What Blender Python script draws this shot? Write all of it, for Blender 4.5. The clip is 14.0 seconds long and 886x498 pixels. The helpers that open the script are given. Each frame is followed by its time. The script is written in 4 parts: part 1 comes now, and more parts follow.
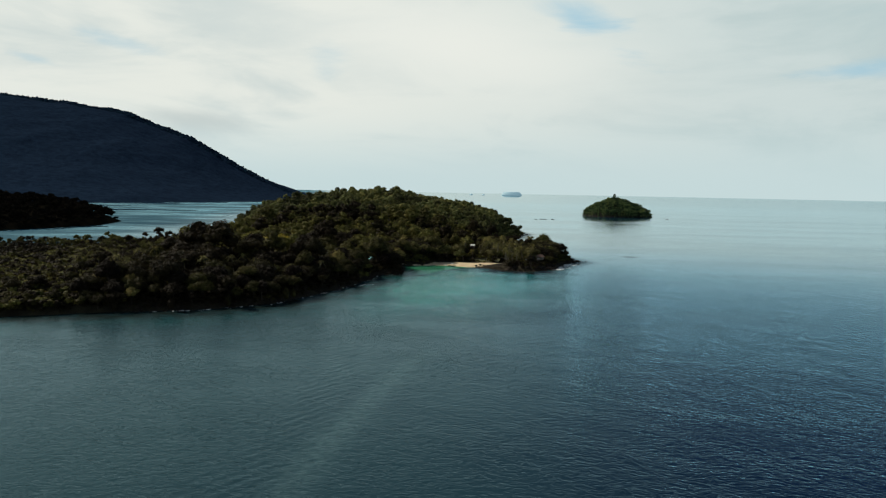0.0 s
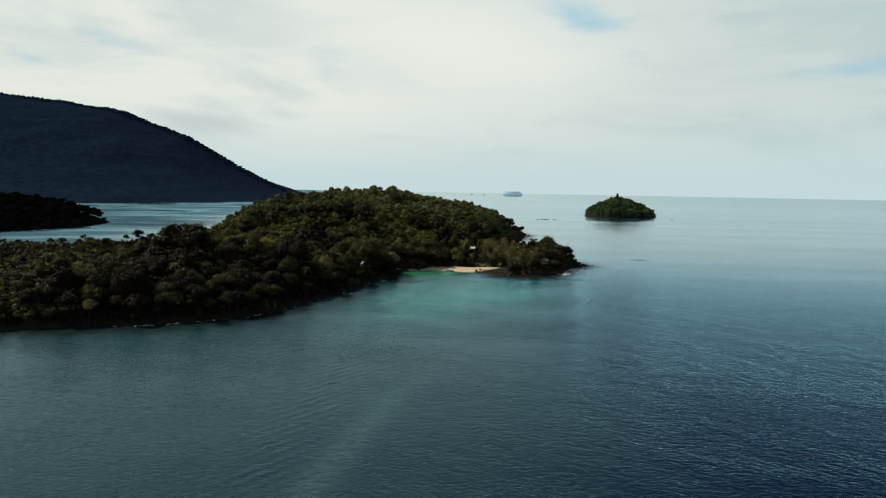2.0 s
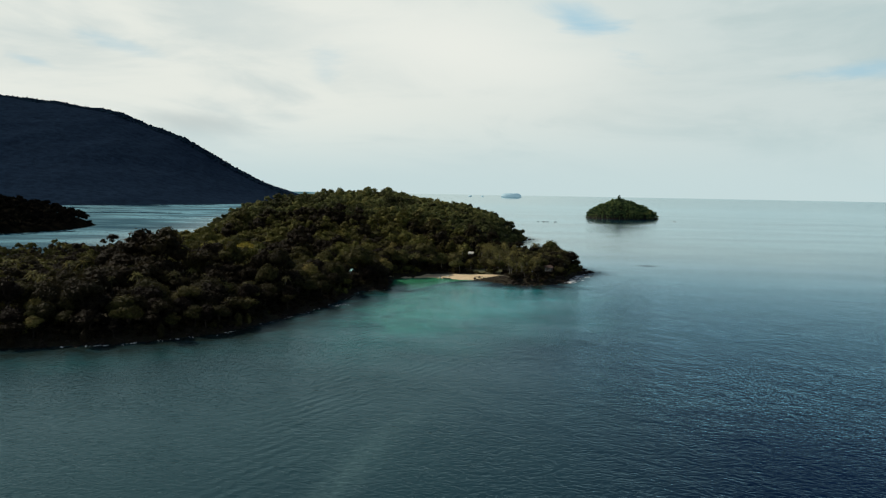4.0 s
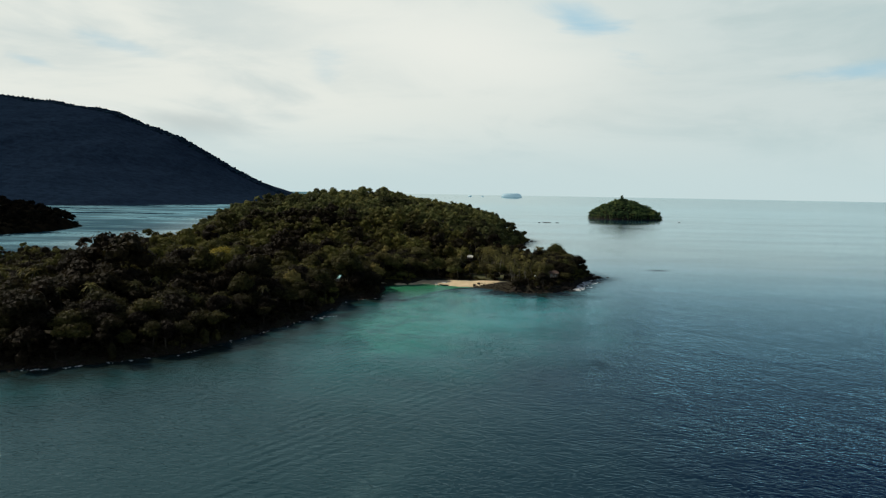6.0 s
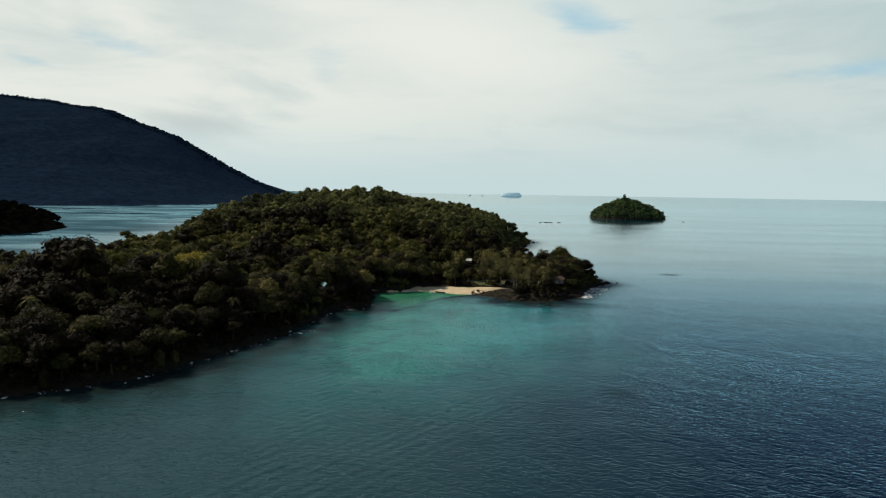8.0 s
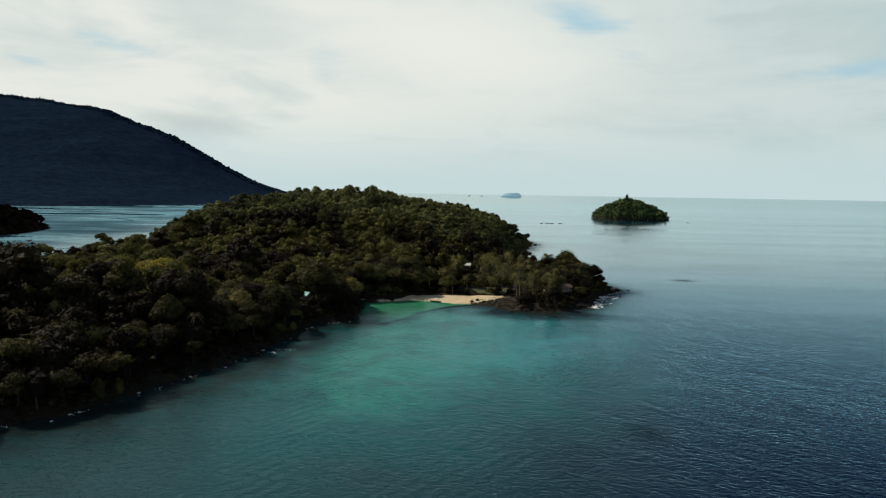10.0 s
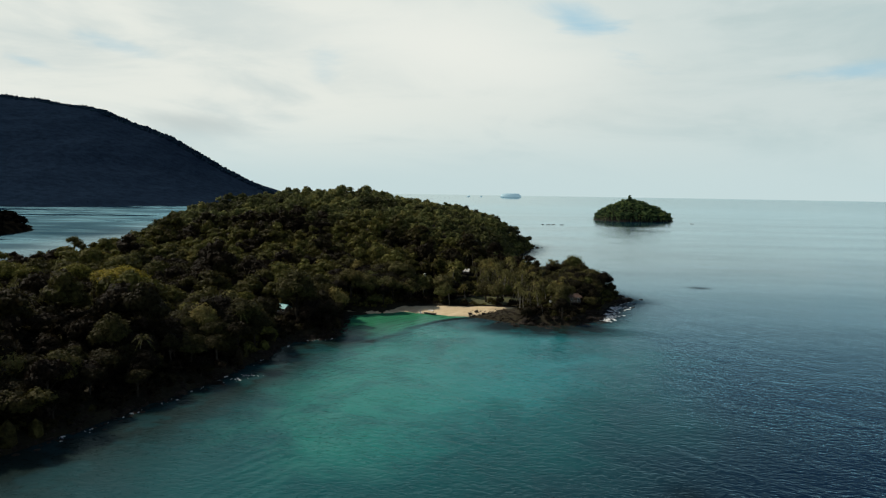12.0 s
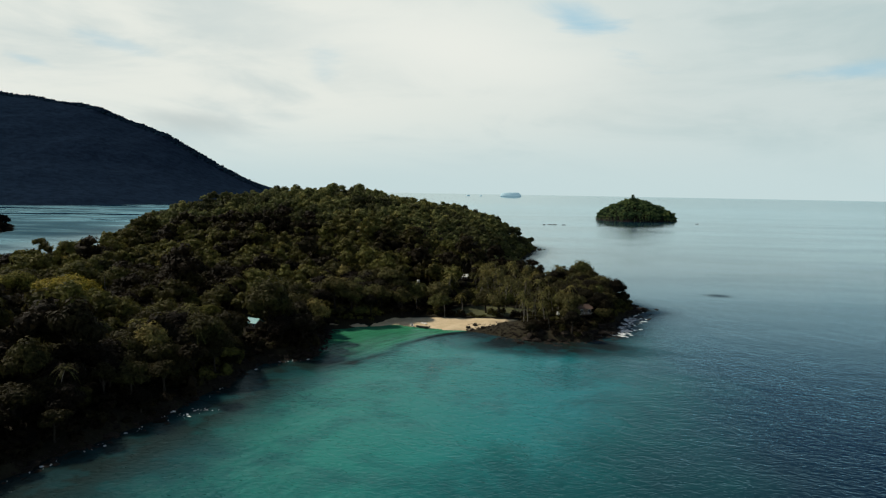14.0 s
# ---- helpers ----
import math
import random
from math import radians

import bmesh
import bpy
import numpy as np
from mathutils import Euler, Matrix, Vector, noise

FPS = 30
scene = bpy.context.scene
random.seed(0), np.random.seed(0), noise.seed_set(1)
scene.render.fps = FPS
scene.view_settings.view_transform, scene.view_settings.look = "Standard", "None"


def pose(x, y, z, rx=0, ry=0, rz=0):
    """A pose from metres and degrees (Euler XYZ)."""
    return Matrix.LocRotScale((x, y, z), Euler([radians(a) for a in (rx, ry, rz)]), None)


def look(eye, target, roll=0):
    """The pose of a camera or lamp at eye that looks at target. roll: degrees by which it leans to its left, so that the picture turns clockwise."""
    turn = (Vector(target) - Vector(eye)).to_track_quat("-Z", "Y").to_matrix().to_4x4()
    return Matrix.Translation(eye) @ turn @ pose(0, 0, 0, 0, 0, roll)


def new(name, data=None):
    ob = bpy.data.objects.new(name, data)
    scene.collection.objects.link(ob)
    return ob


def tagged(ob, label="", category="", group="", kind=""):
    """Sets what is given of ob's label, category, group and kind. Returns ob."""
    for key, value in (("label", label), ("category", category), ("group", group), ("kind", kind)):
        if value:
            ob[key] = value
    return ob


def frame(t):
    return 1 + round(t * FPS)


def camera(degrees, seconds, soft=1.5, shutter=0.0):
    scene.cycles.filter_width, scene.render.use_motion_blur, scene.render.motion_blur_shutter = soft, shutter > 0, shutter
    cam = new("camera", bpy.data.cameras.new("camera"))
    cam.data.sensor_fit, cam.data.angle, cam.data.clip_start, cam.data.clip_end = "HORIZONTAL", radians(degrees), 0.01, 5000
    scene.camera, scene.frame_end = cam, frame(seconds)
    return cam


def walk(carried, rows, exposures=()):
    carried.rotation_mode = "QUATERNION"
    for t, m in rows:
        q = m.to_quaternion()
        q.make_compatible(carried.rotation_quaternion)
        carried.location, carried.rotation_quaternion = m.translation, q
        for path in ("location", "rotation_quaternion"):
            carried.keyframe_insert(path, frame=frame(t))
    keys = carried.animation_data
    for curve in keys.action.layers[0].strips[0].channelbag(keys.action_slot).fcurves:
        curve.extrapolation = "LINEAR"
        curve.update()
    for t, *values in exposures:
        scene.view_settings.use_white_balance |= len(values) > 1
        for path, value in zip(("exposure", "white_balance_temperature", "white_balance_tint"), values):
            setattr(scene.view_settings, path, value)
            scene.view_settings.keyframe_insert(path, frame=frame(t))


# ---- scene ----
cam = camera(68.0, 14.0, 1.25)
PATH = [
    (0, (0.738, 2.598, 57.731), (0.609, 4.586, 57.553), 1.1),
    (0.5, (0.686, 10.861, 57.733), (0.557, 12.849, 57.554), 1.0),
    (1, (0.645, 19.143, 57.726), (0.516, 21.131, 57.547), 1.0),
    (1.5, (0.579, 27.44, 57.708), (0.449, 29.428, 57.53), 1.0),
    (2, (0.486, 35.743, 57.687), (0.356, 37.731, 57.508), 1.0),
    (2.5, (0.372, 44.052, 57.654), (0.243, 46.04, 57.476), 1.0),
    (3, (0.256, 52.359, 57.616), (0.128, 54.347, 57.44), 1.0),
    (5.5, (-0.063, 93.758, 57.272), (-0.189, 95.746, 57.1), 1.0),
    (6, (-0.064, 102.024, 57.24), (-0.191, 104.013, 57.067), 1.0),
    (6.5, (-0.078, 110.256, 57.208), (-0.204, 112.244, 57.035), 0.9),
    (7, (-0.083, 118.483, 57.173), (-0.209, 120.472, 57.0), 0.9),
    (7.5, (-0.038, 126.741, 57.145), (-0.164, 128.729, 56.972), 0.9),
    (8, (-0.047, 134.993, 57.116), (-0.173, 136.982, 56.941), 0.9),
    (10.5, (-0.474, 176.167, 56.621), (-0.598, 178.156, 56.447), 0.9),
    (11, (-0.504, 184.398, 56.59), (-0.628, 186.387, 56.416), 0.9),
    (11.5, (-0.509, 192.63, 56.551), (-0.632, 194.619, 56.378), 1.0),
    (12, (-0.526, 200.848, 56.508), (-0.649, 202.837, 56.336), 0.9),
    (12.5, (-0.538, 209.14, 56.462), (-0.661, 211.129, 56.288), 0.9),
    (13, (-0.541, 217.517, 56.419), (-0.663, 219.505, 56.246), 0.9),
    (13.5, (-0.518, 225.932, 56.376), (-0.64, 227.92, 56.201), 1.0),
    (14, (-0.551, 234.335, 56.343), (-0.673, 236.324, 56.168), 1.0),
]
walk(cam, [(t, look(e, g, r)) for t, e, g, r in PATH])


# ---------------------------------------------------------------- light and sky
SUN_AZ, SUN_EL = -66.0, 41.0      # degrees from the course, and above the sea


def make_world():
    w = bpy.data.worlds.new("sky")
    scene.world = w
    w.use_nodes = True
    nt = w.node_tree
    nt.nodes.clear()
    N, L = nt.nodes.new, nt.links.new

    def math_(op, a, b=None, clamp=False):
        n = N("ShaderNodeMath")
        n.operation, n.use_clamp = op, clamp
        for k, v in enumerate((a, b)):
            if v is None:
                continue
            if isinstance(v, (int, float)):
                n.inputs[k].default_value = v
            else:
                L(v, n.inputs[k])
        return n.outputs[0]

    def mix(f, a, b):
        n = N("ShaderNodeMix")
        n.data_type = "RGBA"
        for sock, v in ((n.inputs["Factor"], f), (n.inputs[6], a), (n.inputs[7], b)):
            if isinstance(v, tuple):
                sock.default_value = v
            elif isinstance(v, (int, float)):
                sock.default_value = v
            else:
                L(v, sock)
        return n.outputs[2]

    def ramp(v, lo, hi):
        n = N("ShaderNodeMapRange")
        n.interpolation_type = "SMOOTHSTEP"
        n.inputs[1].default_value, n.inputs[2].default_value = lo, hi
        L(v, n.inputs[0])
        return n.outputs[0]

    out, bg = N("ShaderNodeOutputWorld"), N("ShaderNodeBackground")
    sky = N("ShaderNodeTexSky")
    sky.sky_type, sky.sun_disc = "NISHITA", False
    sky.sun_elevation, sky.sun_rotation = radians(SUN_EL), radians(SUN_AZ)
    sky.air_density, sky.dust_density, sky.ozone_density = 1.0, 0.2, 3.0
    dim = N("ShaderNodeVectorMath")
    dim.operation = "SCALE"
    dim.inputs[3].default_value = 0.05
    L(sky.outputs[0], dim.inputs[0])
    tc = N("ShaderNodeTexCoord")
    sep = N("ShaderNodeSeparateXYZ")
    L(tc.outputs["Generated"], sep.inputs[0])
    up = math_("MAXIMUM", sep.outputs[2], 0.0)
    comb = N("ShaderNodeCombineXYZ")
    L(sep.outputs[0], comb.inputs[0])
    L(math_("MULTIPLY", sep.outputs[1], 0.5), comb.inputs[1])
    L(math_("MULTIPLY", up, 2.4), comb.inputs[2])

    def cloud(scale, rough, detail, turn, stretch, dist=0.15):
        m = N("ShaderNodeMapping")
        m.inputs["Rotation"].default_value = (0, radians(turn), 0)
        m.inputs["Scale"].default_value = stretch
        L(comb.outputs[0], m.inputs[0])
        n = N("ShaderNodeTexNoise")
        n.inputs["Scale"].default_value, n.inputs["Detail"].default_value = scale, detail
        n.inputs["Roughness"].default_value, n.inputs["Distortion"].default_value = rough, dist
        L(m.outputs[0], n.inputs[0])
        return n.outputs[0]

    big = cloud(2.4, 0.5, 5, 16, (0.8, 1.0, 1.3))
    fine = cloud(4.6, 0.58, 8, 20, (0.85, 1.0, 1.3), 0.5)
    cover = math_("ADD", math_("MULTIPLY", big, 0.6), math_("MULTIPLY", fine, 0.4))

    def spot(az, el, wide):
        a, e = radians(az), radians(el)
        d = N("ShaderNodeVectorMath")
        d.operation = "DOT_PRODUCT"
        L(tc.outputs["Generated"], d.inputs[0])
        d.inputs[1].default_value = (math.sin(a) * math.cos(e), math.cos(a) * math.cos(e), math.sin(e))
        return ramp(d.outputs["Value"], math.cos(radians(wide)), 1.0)

    # a gap of blue among the clouds, and clearer air to the east
    ahead = math_("MAXIMUM", sep.outputs[1], 0.2)
    across, aloft = math_("DIVIDE", sep.outputs[0], ahead), math_("DIVIDE", sep.outputs[2], ahead)

    def streak(u, v, long, wide, turn, ragged=1.6):
        """A long gap in the cloud, seen ahead: where it lies, its half length and width, and its slope."""
        c, s_ = math.cos(radians(turn)), math.sin(radians(turn))
        du, dv = math_("SUBTRACT", across, u), math_("SUBTRACT", aloft, v)
        p = math_("DIVIDE", math_("ADD", math_("MULTIPLY", du, c), math_("MULTIPLY", dv, s_)), long)
        q = math_("DIVIDE", math_("SUBTRACT", math_("MULTIPLY", dv, c), math_("MULTIPLY", du, s_)), wide)
        r = math_("SQRT", math_("ADD", math_("MULTIPLY", p, p), math_("MULTIPLY", q, q)))
        r = math_("ADD", r, math_("MULTIPLY", math_("SUBTRACT", fine, 0.5), ragged))
        return math_("SUBTRACT", 1.0, ramp(r, 0.0, 1.35))

    gap = math_("MULTIPLY", streak(0.127, 0.254, 0.135, 0.046, -20, 1.7), 0.29)
    for u, v, long, wide, turn, deep_ in ((0.53, 0.182, 0.13, 0.018, 4, 0.17), (0.30, 0.178, 0.09, 0.016, 3, 0.07), (-0.56, 0.214, 0.11, 0.020, -16, 0.12), (-0.71, 0.192, 0.06, 0.010, -14, 0.10),
                                          (-0.25, 0.185, 0.05, 0.060, -30, 0.09), (0.39, 0.098, 0.05, 0.006, 2, 0.06)):
        gap = math_("ADD", gap, math_("MULTIPLY", streak(u, v, long, wide, turn), deep_))
    gap = math_("ADD", gap, math_("MULTIPLY", spot(75, 38, 38), 0.30))
    gap = math_("ADD", gap, math_("MULTIPLY", ramp(up, 0.30, 0.85), 0.16))
    thick = ramp(math_("SUBTRACT", math_("ADD", math_("MULTIPLY", cover, 0.6), 0.2), gap), 0.22, 0.46)
    shade = ramp(math_("ADD", math_("MULTIPLY", fine, 0.62), math_("MULTIPLY", big, 0.38)), 0.38, 0.58)
    east = ramp(sep.outputs[0], -0.35, 0.50)
    white = mix(shade, mix(east, (0.62, 0.69, 0.67, 1), (0.50, 0.61, 0.61, 1)), mix(east, (0.79, 0.82, 0.76, 1), (0.60, 0.69, 0.68, 1)))
    # a bright bank ahead, and a grey shred over the mountain
    white = mix(math_("MULTIPLY", streak(-0.05, 0.215, 0.30, 0.085, -8, 0.9), 0.85), white, (0.83, 0.85, 0.79, 1))
    white = mix(math_("MULTIPLY", streak(-0.45, 0.100, 0.10, 0.018, -6, 1.2), 0.6), white, (0.52, 0.56, 0.54, 1))
    haze = ramp(up, 0.0, 0.13)
    low = mix(thick, (0.43, 0.64, 0.71, 1), (0.56, 0.69, 0.70, 1))
    blue = mix(0.95, dim.outputs[0], (0.36, 0.60, 0.73, 1))
    cloudy = mix(thick, blue, white)
    # the cloud bank stands high in the west and lower to the east; above it and behind, the sky is clear and blue
    lift_ = math_("ADD", math_("MULTIPLY", math_("MINIMUM", sep.outputs[0], 0.0), 0.62), math_("MULTIPLY", math_("MAXIMUM", sep.outputs[0], 0.0), 0.22))
    clear = math_("MULTIPLY", ramp(math_("ADD", up, lift_), 0.335, 0.50), 0.97)
    behind = math_("MULTIPLY", ramp(math_("MULTIPLY", sep.outputs[1], -1.0), 0.0, 0.5), 0.4)
    dull = mix(math_("MAXIMUM", clear, behind), mix(haze, low, cloudy), dim.outputs[0])
    L(dull, bg.inputs[0])
    bg.inputs[1].default_value = 1.0
    L(bg.outputs[0], out.inputs[0])


make_world()
a, e = radians(SUN_AZ), radians(SUN_EL)
sun = new("sun", bpy.data.lights.new("sun", "SUN"))
sun.data.energy, sun.data.angle, sun.data.color = 4.2, radians(4), (1.0, 0.90, 0.74)
sun.matrix_world = look((math.sin(a) * math.cos(e) * 900, math.cos(a) * math.cos(e) * 900 + 500, math.sin(e) * 900), (0, 500, 0))


# ---------------------------------------------------------------- materials
class Mat:
    """A node material with short ways to add nodes."""

    def __init__(self, name):
        self.m = bpy.data.materials.new(name)
        self.m.use_nodes = True
        self.nt = self.m.node_tree
        self.b = self.nt.nodes["Principled BSDF"]
        self.out = self.nt.nodes["Material Output"]

    def n(self, kind, **inp):
        node = self.nt.nodes.new(kind)
        for k, v in inp.items():
            self.set(node.inputs[k.replace("_", " ")], v)
        return node

    def set(self, sock, v):
        if isinstance(v, bpy.types.NodeSocket):
            self.nt.links.new(v, sock)
        else:
            sock.default_value = v

    def coord(self, scale=(1, 1, 1), turn=0.0):
        tc = self.n("ShaderNodeTexCoord")
        mp = self.n("ShaderNodeMapping")
        mp.inputs["Scale"].default_value = scale
        mp.inputs["Rotation"].default_value = (0, 0, radians(turn))
        self.set(mp.inputs[0], tc.outputs["Object"])
        return mp.outputs[0]

    def noise(self, scale, detail=4, rough=0.55, stretch=(1, 1, 1), turn=0.0, dist=0.0):
        return self.n("ShaderNodeTexNoise", Vector=self.coord(stretch, turn), Scale=scale, Detail=detail, Roughness=rough,
                      Distortion=dist).outputs[0]

    def step(self, v, lo, hi, a=0.0, b=1.0):
        n = self.n("ShaderNodeMapRange")
        n.interpolation_type = "SMOOTHSTEP"
        for k, x in enumerate((v, lo, hi, a, b)):
            self.set(n.inputs[k], x)
        return n.outputs[0]

    def math(self, op, p, q):
        n = self.n("ShaderNodeMath")
        n.operation = op
        self.set(n.inputs[0], p)
        self.set(n.inputs[1], q)
        return n.outputs[0]

    def mix(self, f, p, q):
        n = self.n("ShaderNodeMix")
        n.data_type = "RGBA"
        for sock, v in ((n.inputs["Factor"], f), (n.inputs[6], p), (n.inputs[7], q)):
            self.set(sock, (*v, 1) if isinstance(v, tuple) and len(v) == 3 else v)
        return n.outputs[2]

    def attr(self, name):
        n = self.n("ShaderNodeAttribute")
        n.attribute_name = name
        return n.outputs["Fac"]

    def rnd(self):
        return self.n("ShaderNodeObjectInfo").outputs["Random"]

    def island(self):
        return self.n("ShaderNodeNewGeometry").outputs["Random Per Island"]

    def bump(self, height, strength=0.5, distance=0.1, normal=None):
        n = self.n("ShaderNodeBump", Strength=strength, Distance=distance)
        self.set(n.inputs["Height"], height)
        if normal is not None:
            self.set(n.inputs["Normal"], normal)
        return n.outputs[0]

    def done(self, color, rough=0.7, normal=None, metal=0.0, spec=0.5):
        b = self.b
        self.set(b.inputs["Base Color"], (*color, 1) if isinstance(color, tuple) and len(color) == 3 else color)
        self.set(b.inputs["Roughness"], rough)
        self.set(b.inputs["Metallic"], metal)
        self.set(b.inputs["Specular IOR Level"], spec)
        if normal is not None:
            self.set(b.inputs["Normal"], normal)
        return self.m


def foliage(name, dark, light, odd, tone="attr", through_light=0.25, spec=0.05, grain=1.5, vary=1.0):
    """Leaves: a tone for each tree, a second for each leaf, and light that shines through."""
    m = Mat(name)
    t = m.attr("tone") if tone == "attr" else m.rnd()
    leaf = m.island()
    c = m.mix(m.step(t, 0.12, 0.9), dark, light)
    c = m.mix(m.step(t, 0.88, 0.97), c, odd)
    # tuft noise darkens the gaps between leaves, in colour as well as bump
    tuft = m.noise(grain, 4, 0.7)
    v = m.math("MULTIPLY", m.step(leaf, 0.0, 1.0, 1 - 0.3 * vary, 1 + 0.3 * vary), m.step(tuft, 0.36, 0.64, 1 - 0.75 * vary, 1 + 0.6 * vary))
    hsv = m.n("ShaderNodeHueSaturation", Value=v, Color=c)
    m.set(hsv.inputs["Hue"], m.step(leaf, 0.2, 1.0, 0.515, 0.485))
    col = hsv.outputs[0]
    m.done(col, 0.65, m.bump(tuft, 1.0 * vary, 1.1 / grain), spec=spec)
    tr = m.n("ShaderNodeBsdfTranslucent", Color=col)
    ms = m.n("ShaderNodeMixShader", Fac=through_light)
    m.set(ms.inputs[1], m.b.outputs[0])
    m.set(ms.inputs[2], tr.outputs[0])
    m.set(m.out.inputs[0], ms.outputs[0])
    return m.m


def water_material():
    m = Mat("sea_water")
    shal, bay, reef_shade = m.attr("shallow"), m.attr("bay"), m.attr("reef_shade")
    patch = m.noise(0.04, 6, 0.68, dist=0.6)
    s = m.math("MULTIPLY", shal, m.step(patch, 0.30, 0.66, 0.72, 1.18))
    # the deep water's own colour is lightened northward
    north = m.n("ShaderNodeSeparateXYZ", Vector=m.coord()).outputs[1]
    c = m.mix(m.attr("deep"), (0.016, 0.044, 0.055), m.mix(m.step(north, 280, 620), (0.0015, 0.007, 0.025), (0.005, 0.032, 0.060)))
    c = m.mix(m.step(s, 0.0, 0.55), c, (0.008, 0.070, 0.078))
    east = m.step(m.n("ShaderNodeSeparateXYZ", Vector=m.coord()).outputs[0], -45, 35)
    c = m.mix(m.step(s, 0.45, 1.0), c, m.mix(east, (0.018, 0.168, 0.142), (0.010, 0.145, 0.165)))
    c = m.mix(bay, c, (0.040, 0.225, 0.115))
    pale = m.step(m.noise(0.06, 5, 0.65, (1, 1.6, 1), 30), 0.48, 0.70, 0.0, 0.24)
    c = m.mix(m.math("MULTIPLY", pale, m.step(s, 0.35, 0.8)), c, (0.055, 0.145, 0.145))
    # dark reef, together with shade painted along the coast and on wave faces
    blot = m.step(m.noise(0.09, 5, 0.65), 0.36, 0.56)
    c = m.mix(m.math("MULTIPLY", reef_shade, m.step(blot, 0.0, 1.0, 0.55, 0.92)), c, (0.011, 0.018, 0.016))
    c = m.mix(m.math("MULTIPLY", m.attr("trail"), m.step(m.noise(0.5, 4, 0.7), 0.35, 0.65, 0.06, 0.24)), c, (0.12, 0.21, 0.22))
    # swell, chop and ripples; the open sea lies calmer
    tc = m.n("ShaderNodeTexCoord")
    away = m.n("ShaderNodeVectorMath")
    away.operation = "DISTANCE"
    m.set(away.inputs[0], tc.outputs["Object"])
    away.inputs[1].default_value = (0, 200, 0)
    open_sea = m.step(away.outputs["Value"], 100, 420, 0.78, 0.18)

    # far out, only the near faces of the waves show
    geo = m.n("ShaderNodeNewGeometry")
    back = m.n("ShaderNodeVectorMath")
    back.operation = "SUBTRACT"
    back.inputs[0].default_value = (0, 40, 0)
    m.set(back.inputs[1], tc.outputs["Object"])
    unit = m.n("ShaderNodeVectorMath")
    unit.operation = "NORMALIZE"
    m.set(unit.inputs[0], back.outputs[0])
    face = m.n("ShaderNodeVectorMath")
    face.operation = "SCALE"
    m.set(face.inputs[0], unit.outputs[0])
    sep = m.n("ShaderNodeSeparateXYZ", Vector=tc.outputs["Object"])
    inner = m.math("ADD", sep.outputs[0], m.math("MULTIPLY", sep.outputs[1], 0.2))      # the sound behind the island
    sound = m.step(m.noise(0.012, 5, 0.6, (0.22, 0.55, 1), 8), 0.30, 0.70, 0.02, 0.30)
    steep = m.math("ADD", m.math("MULTIPLY", reef_shade, 0.14), m.math("MULTIPLY", bay, 0.05))      # waves stand up over shoals
    calm = m.step(inner, -300, -100, sound, m.step(away.outputs["Value"], 900, 1500, m.step(away.outputs["Value"], 130, 380, 0.030, 0.016), 0.028))
    slick = m.step(m.noise(0.010, 5, 0.6, (0.25, 1.0, 1), -12), 0.34, 0.66, -0.009, 0.014)      # bands of ruffled and smooth water
    slick = m.math("MULTIPLY", slick, m.math("MULTIPLY", m.step(away.outputs["Value"], 160, 420), m.step(away.outputs["Value"], 1500, 2600, 1.0, 0.0)))
    m.set(face.inputs[3], m.math("ADD", calm, m.math("ADD", steep, slick)))
    lean = m.n("ShaderNodeVectorMath")
    lean.operation = "ADD"
    m.set(lean.inputs[0], geo.outputs["Normal"])
    m.set(lean.inputs[1], face.outputs[0])
    norm = m.n("ShaderNodeVectorMath")
    norm.operation = "NORMALIZE"
    m.set(norm.inputs[0], lean.outputs[0])
    total = norm.outputs[0]

    def train(crest, length, turn, size, detail, ridge=True, dist=0.3):
        """The height of short-crested waves: the reach of a crest, the way from crest to crest, and the way the crests run."""
        mp = m.n("ShaderNodeMapping")
        mp.vector_type = "TEXTURE"
        mp.inputs["Scale"].default_value, mp.inputs["Rotation"].default_value = (crest, length, 1), (0, 0, radians(turn))
        m.set(mp.inputs[0], tc.outputs["Object"])
        h = m.n("ShaderNodeTexNoise", Vector=mp.outputs[0], Scale=1.0, Detail=detail, Roughness=0.5, Distortion=dist).outputs[0]
        if ridge:
            a_ = m.n("ShaderNodeMath", )
            a_.operation = "ABSOLUTE"
            m.set(a_.inputs[0], m.math("SUBTRACT", h, 0.5))
            h = m.math("MULTIPLY", a_.outputs[0], -1.6)
        return m.math("MULTIPLY", h, size)

    def crests(length, turn, size, bend, group):
        """A train of long waves: crests a given length apart, bent and broken into groups."""
        s_ = 0.314 / length
        w = m.n("ShaderNodeTexWave", Vector=m.coord((1, 1, 1), turn), Scale=s_, Distortion=bend, Detail=2.5, Detail_Scale=1.0 / (s_ * length * 1.15), Detail_Roughness=0.6)
        w.wave_type, w.bands_direction, w.wave_profile = "BANDS", "Y", "SIN"
        return m.math("MULTIPLY", w.outputs["Fac"], m.math("MULTIPLY", size, m.step(m.noise(group, 3, 0.55, (1, 1.4, 1), turn), 0.38, 0.62, 0.45, 1.1)))

    ruffle = m.step(m.noise(0.012, 4, 0.6, (1, 2.2, 1), 12), 0.32, 0.66, 0.6, 1.0)
    height = train(20, 10, -50, m.math("MULTIPLY", ruffle, 0.5), 3, ridge=False, dist=0.6)
    for h in (train(4.4, 2.4, -26, m.math("MULTIPLY", ruffle, 0.34), 3), train(2.8, 1.5, 12, m.math("MULTIPLY", ruffle, 0.24), 2), train(1.4, 0.75, -8, m.math("MULTIPLY", ruffle, 0.13), 1),
              crests(3.4, -55, m.math("MULTIPLY", m.attr("wake"), 0.26), 1.2, 0.10)):
        height = m.math("ADD", height, h)
    waves = m.bump(m.math("MULTIPLY", height, open_sea), 1.0, 1.0, total)
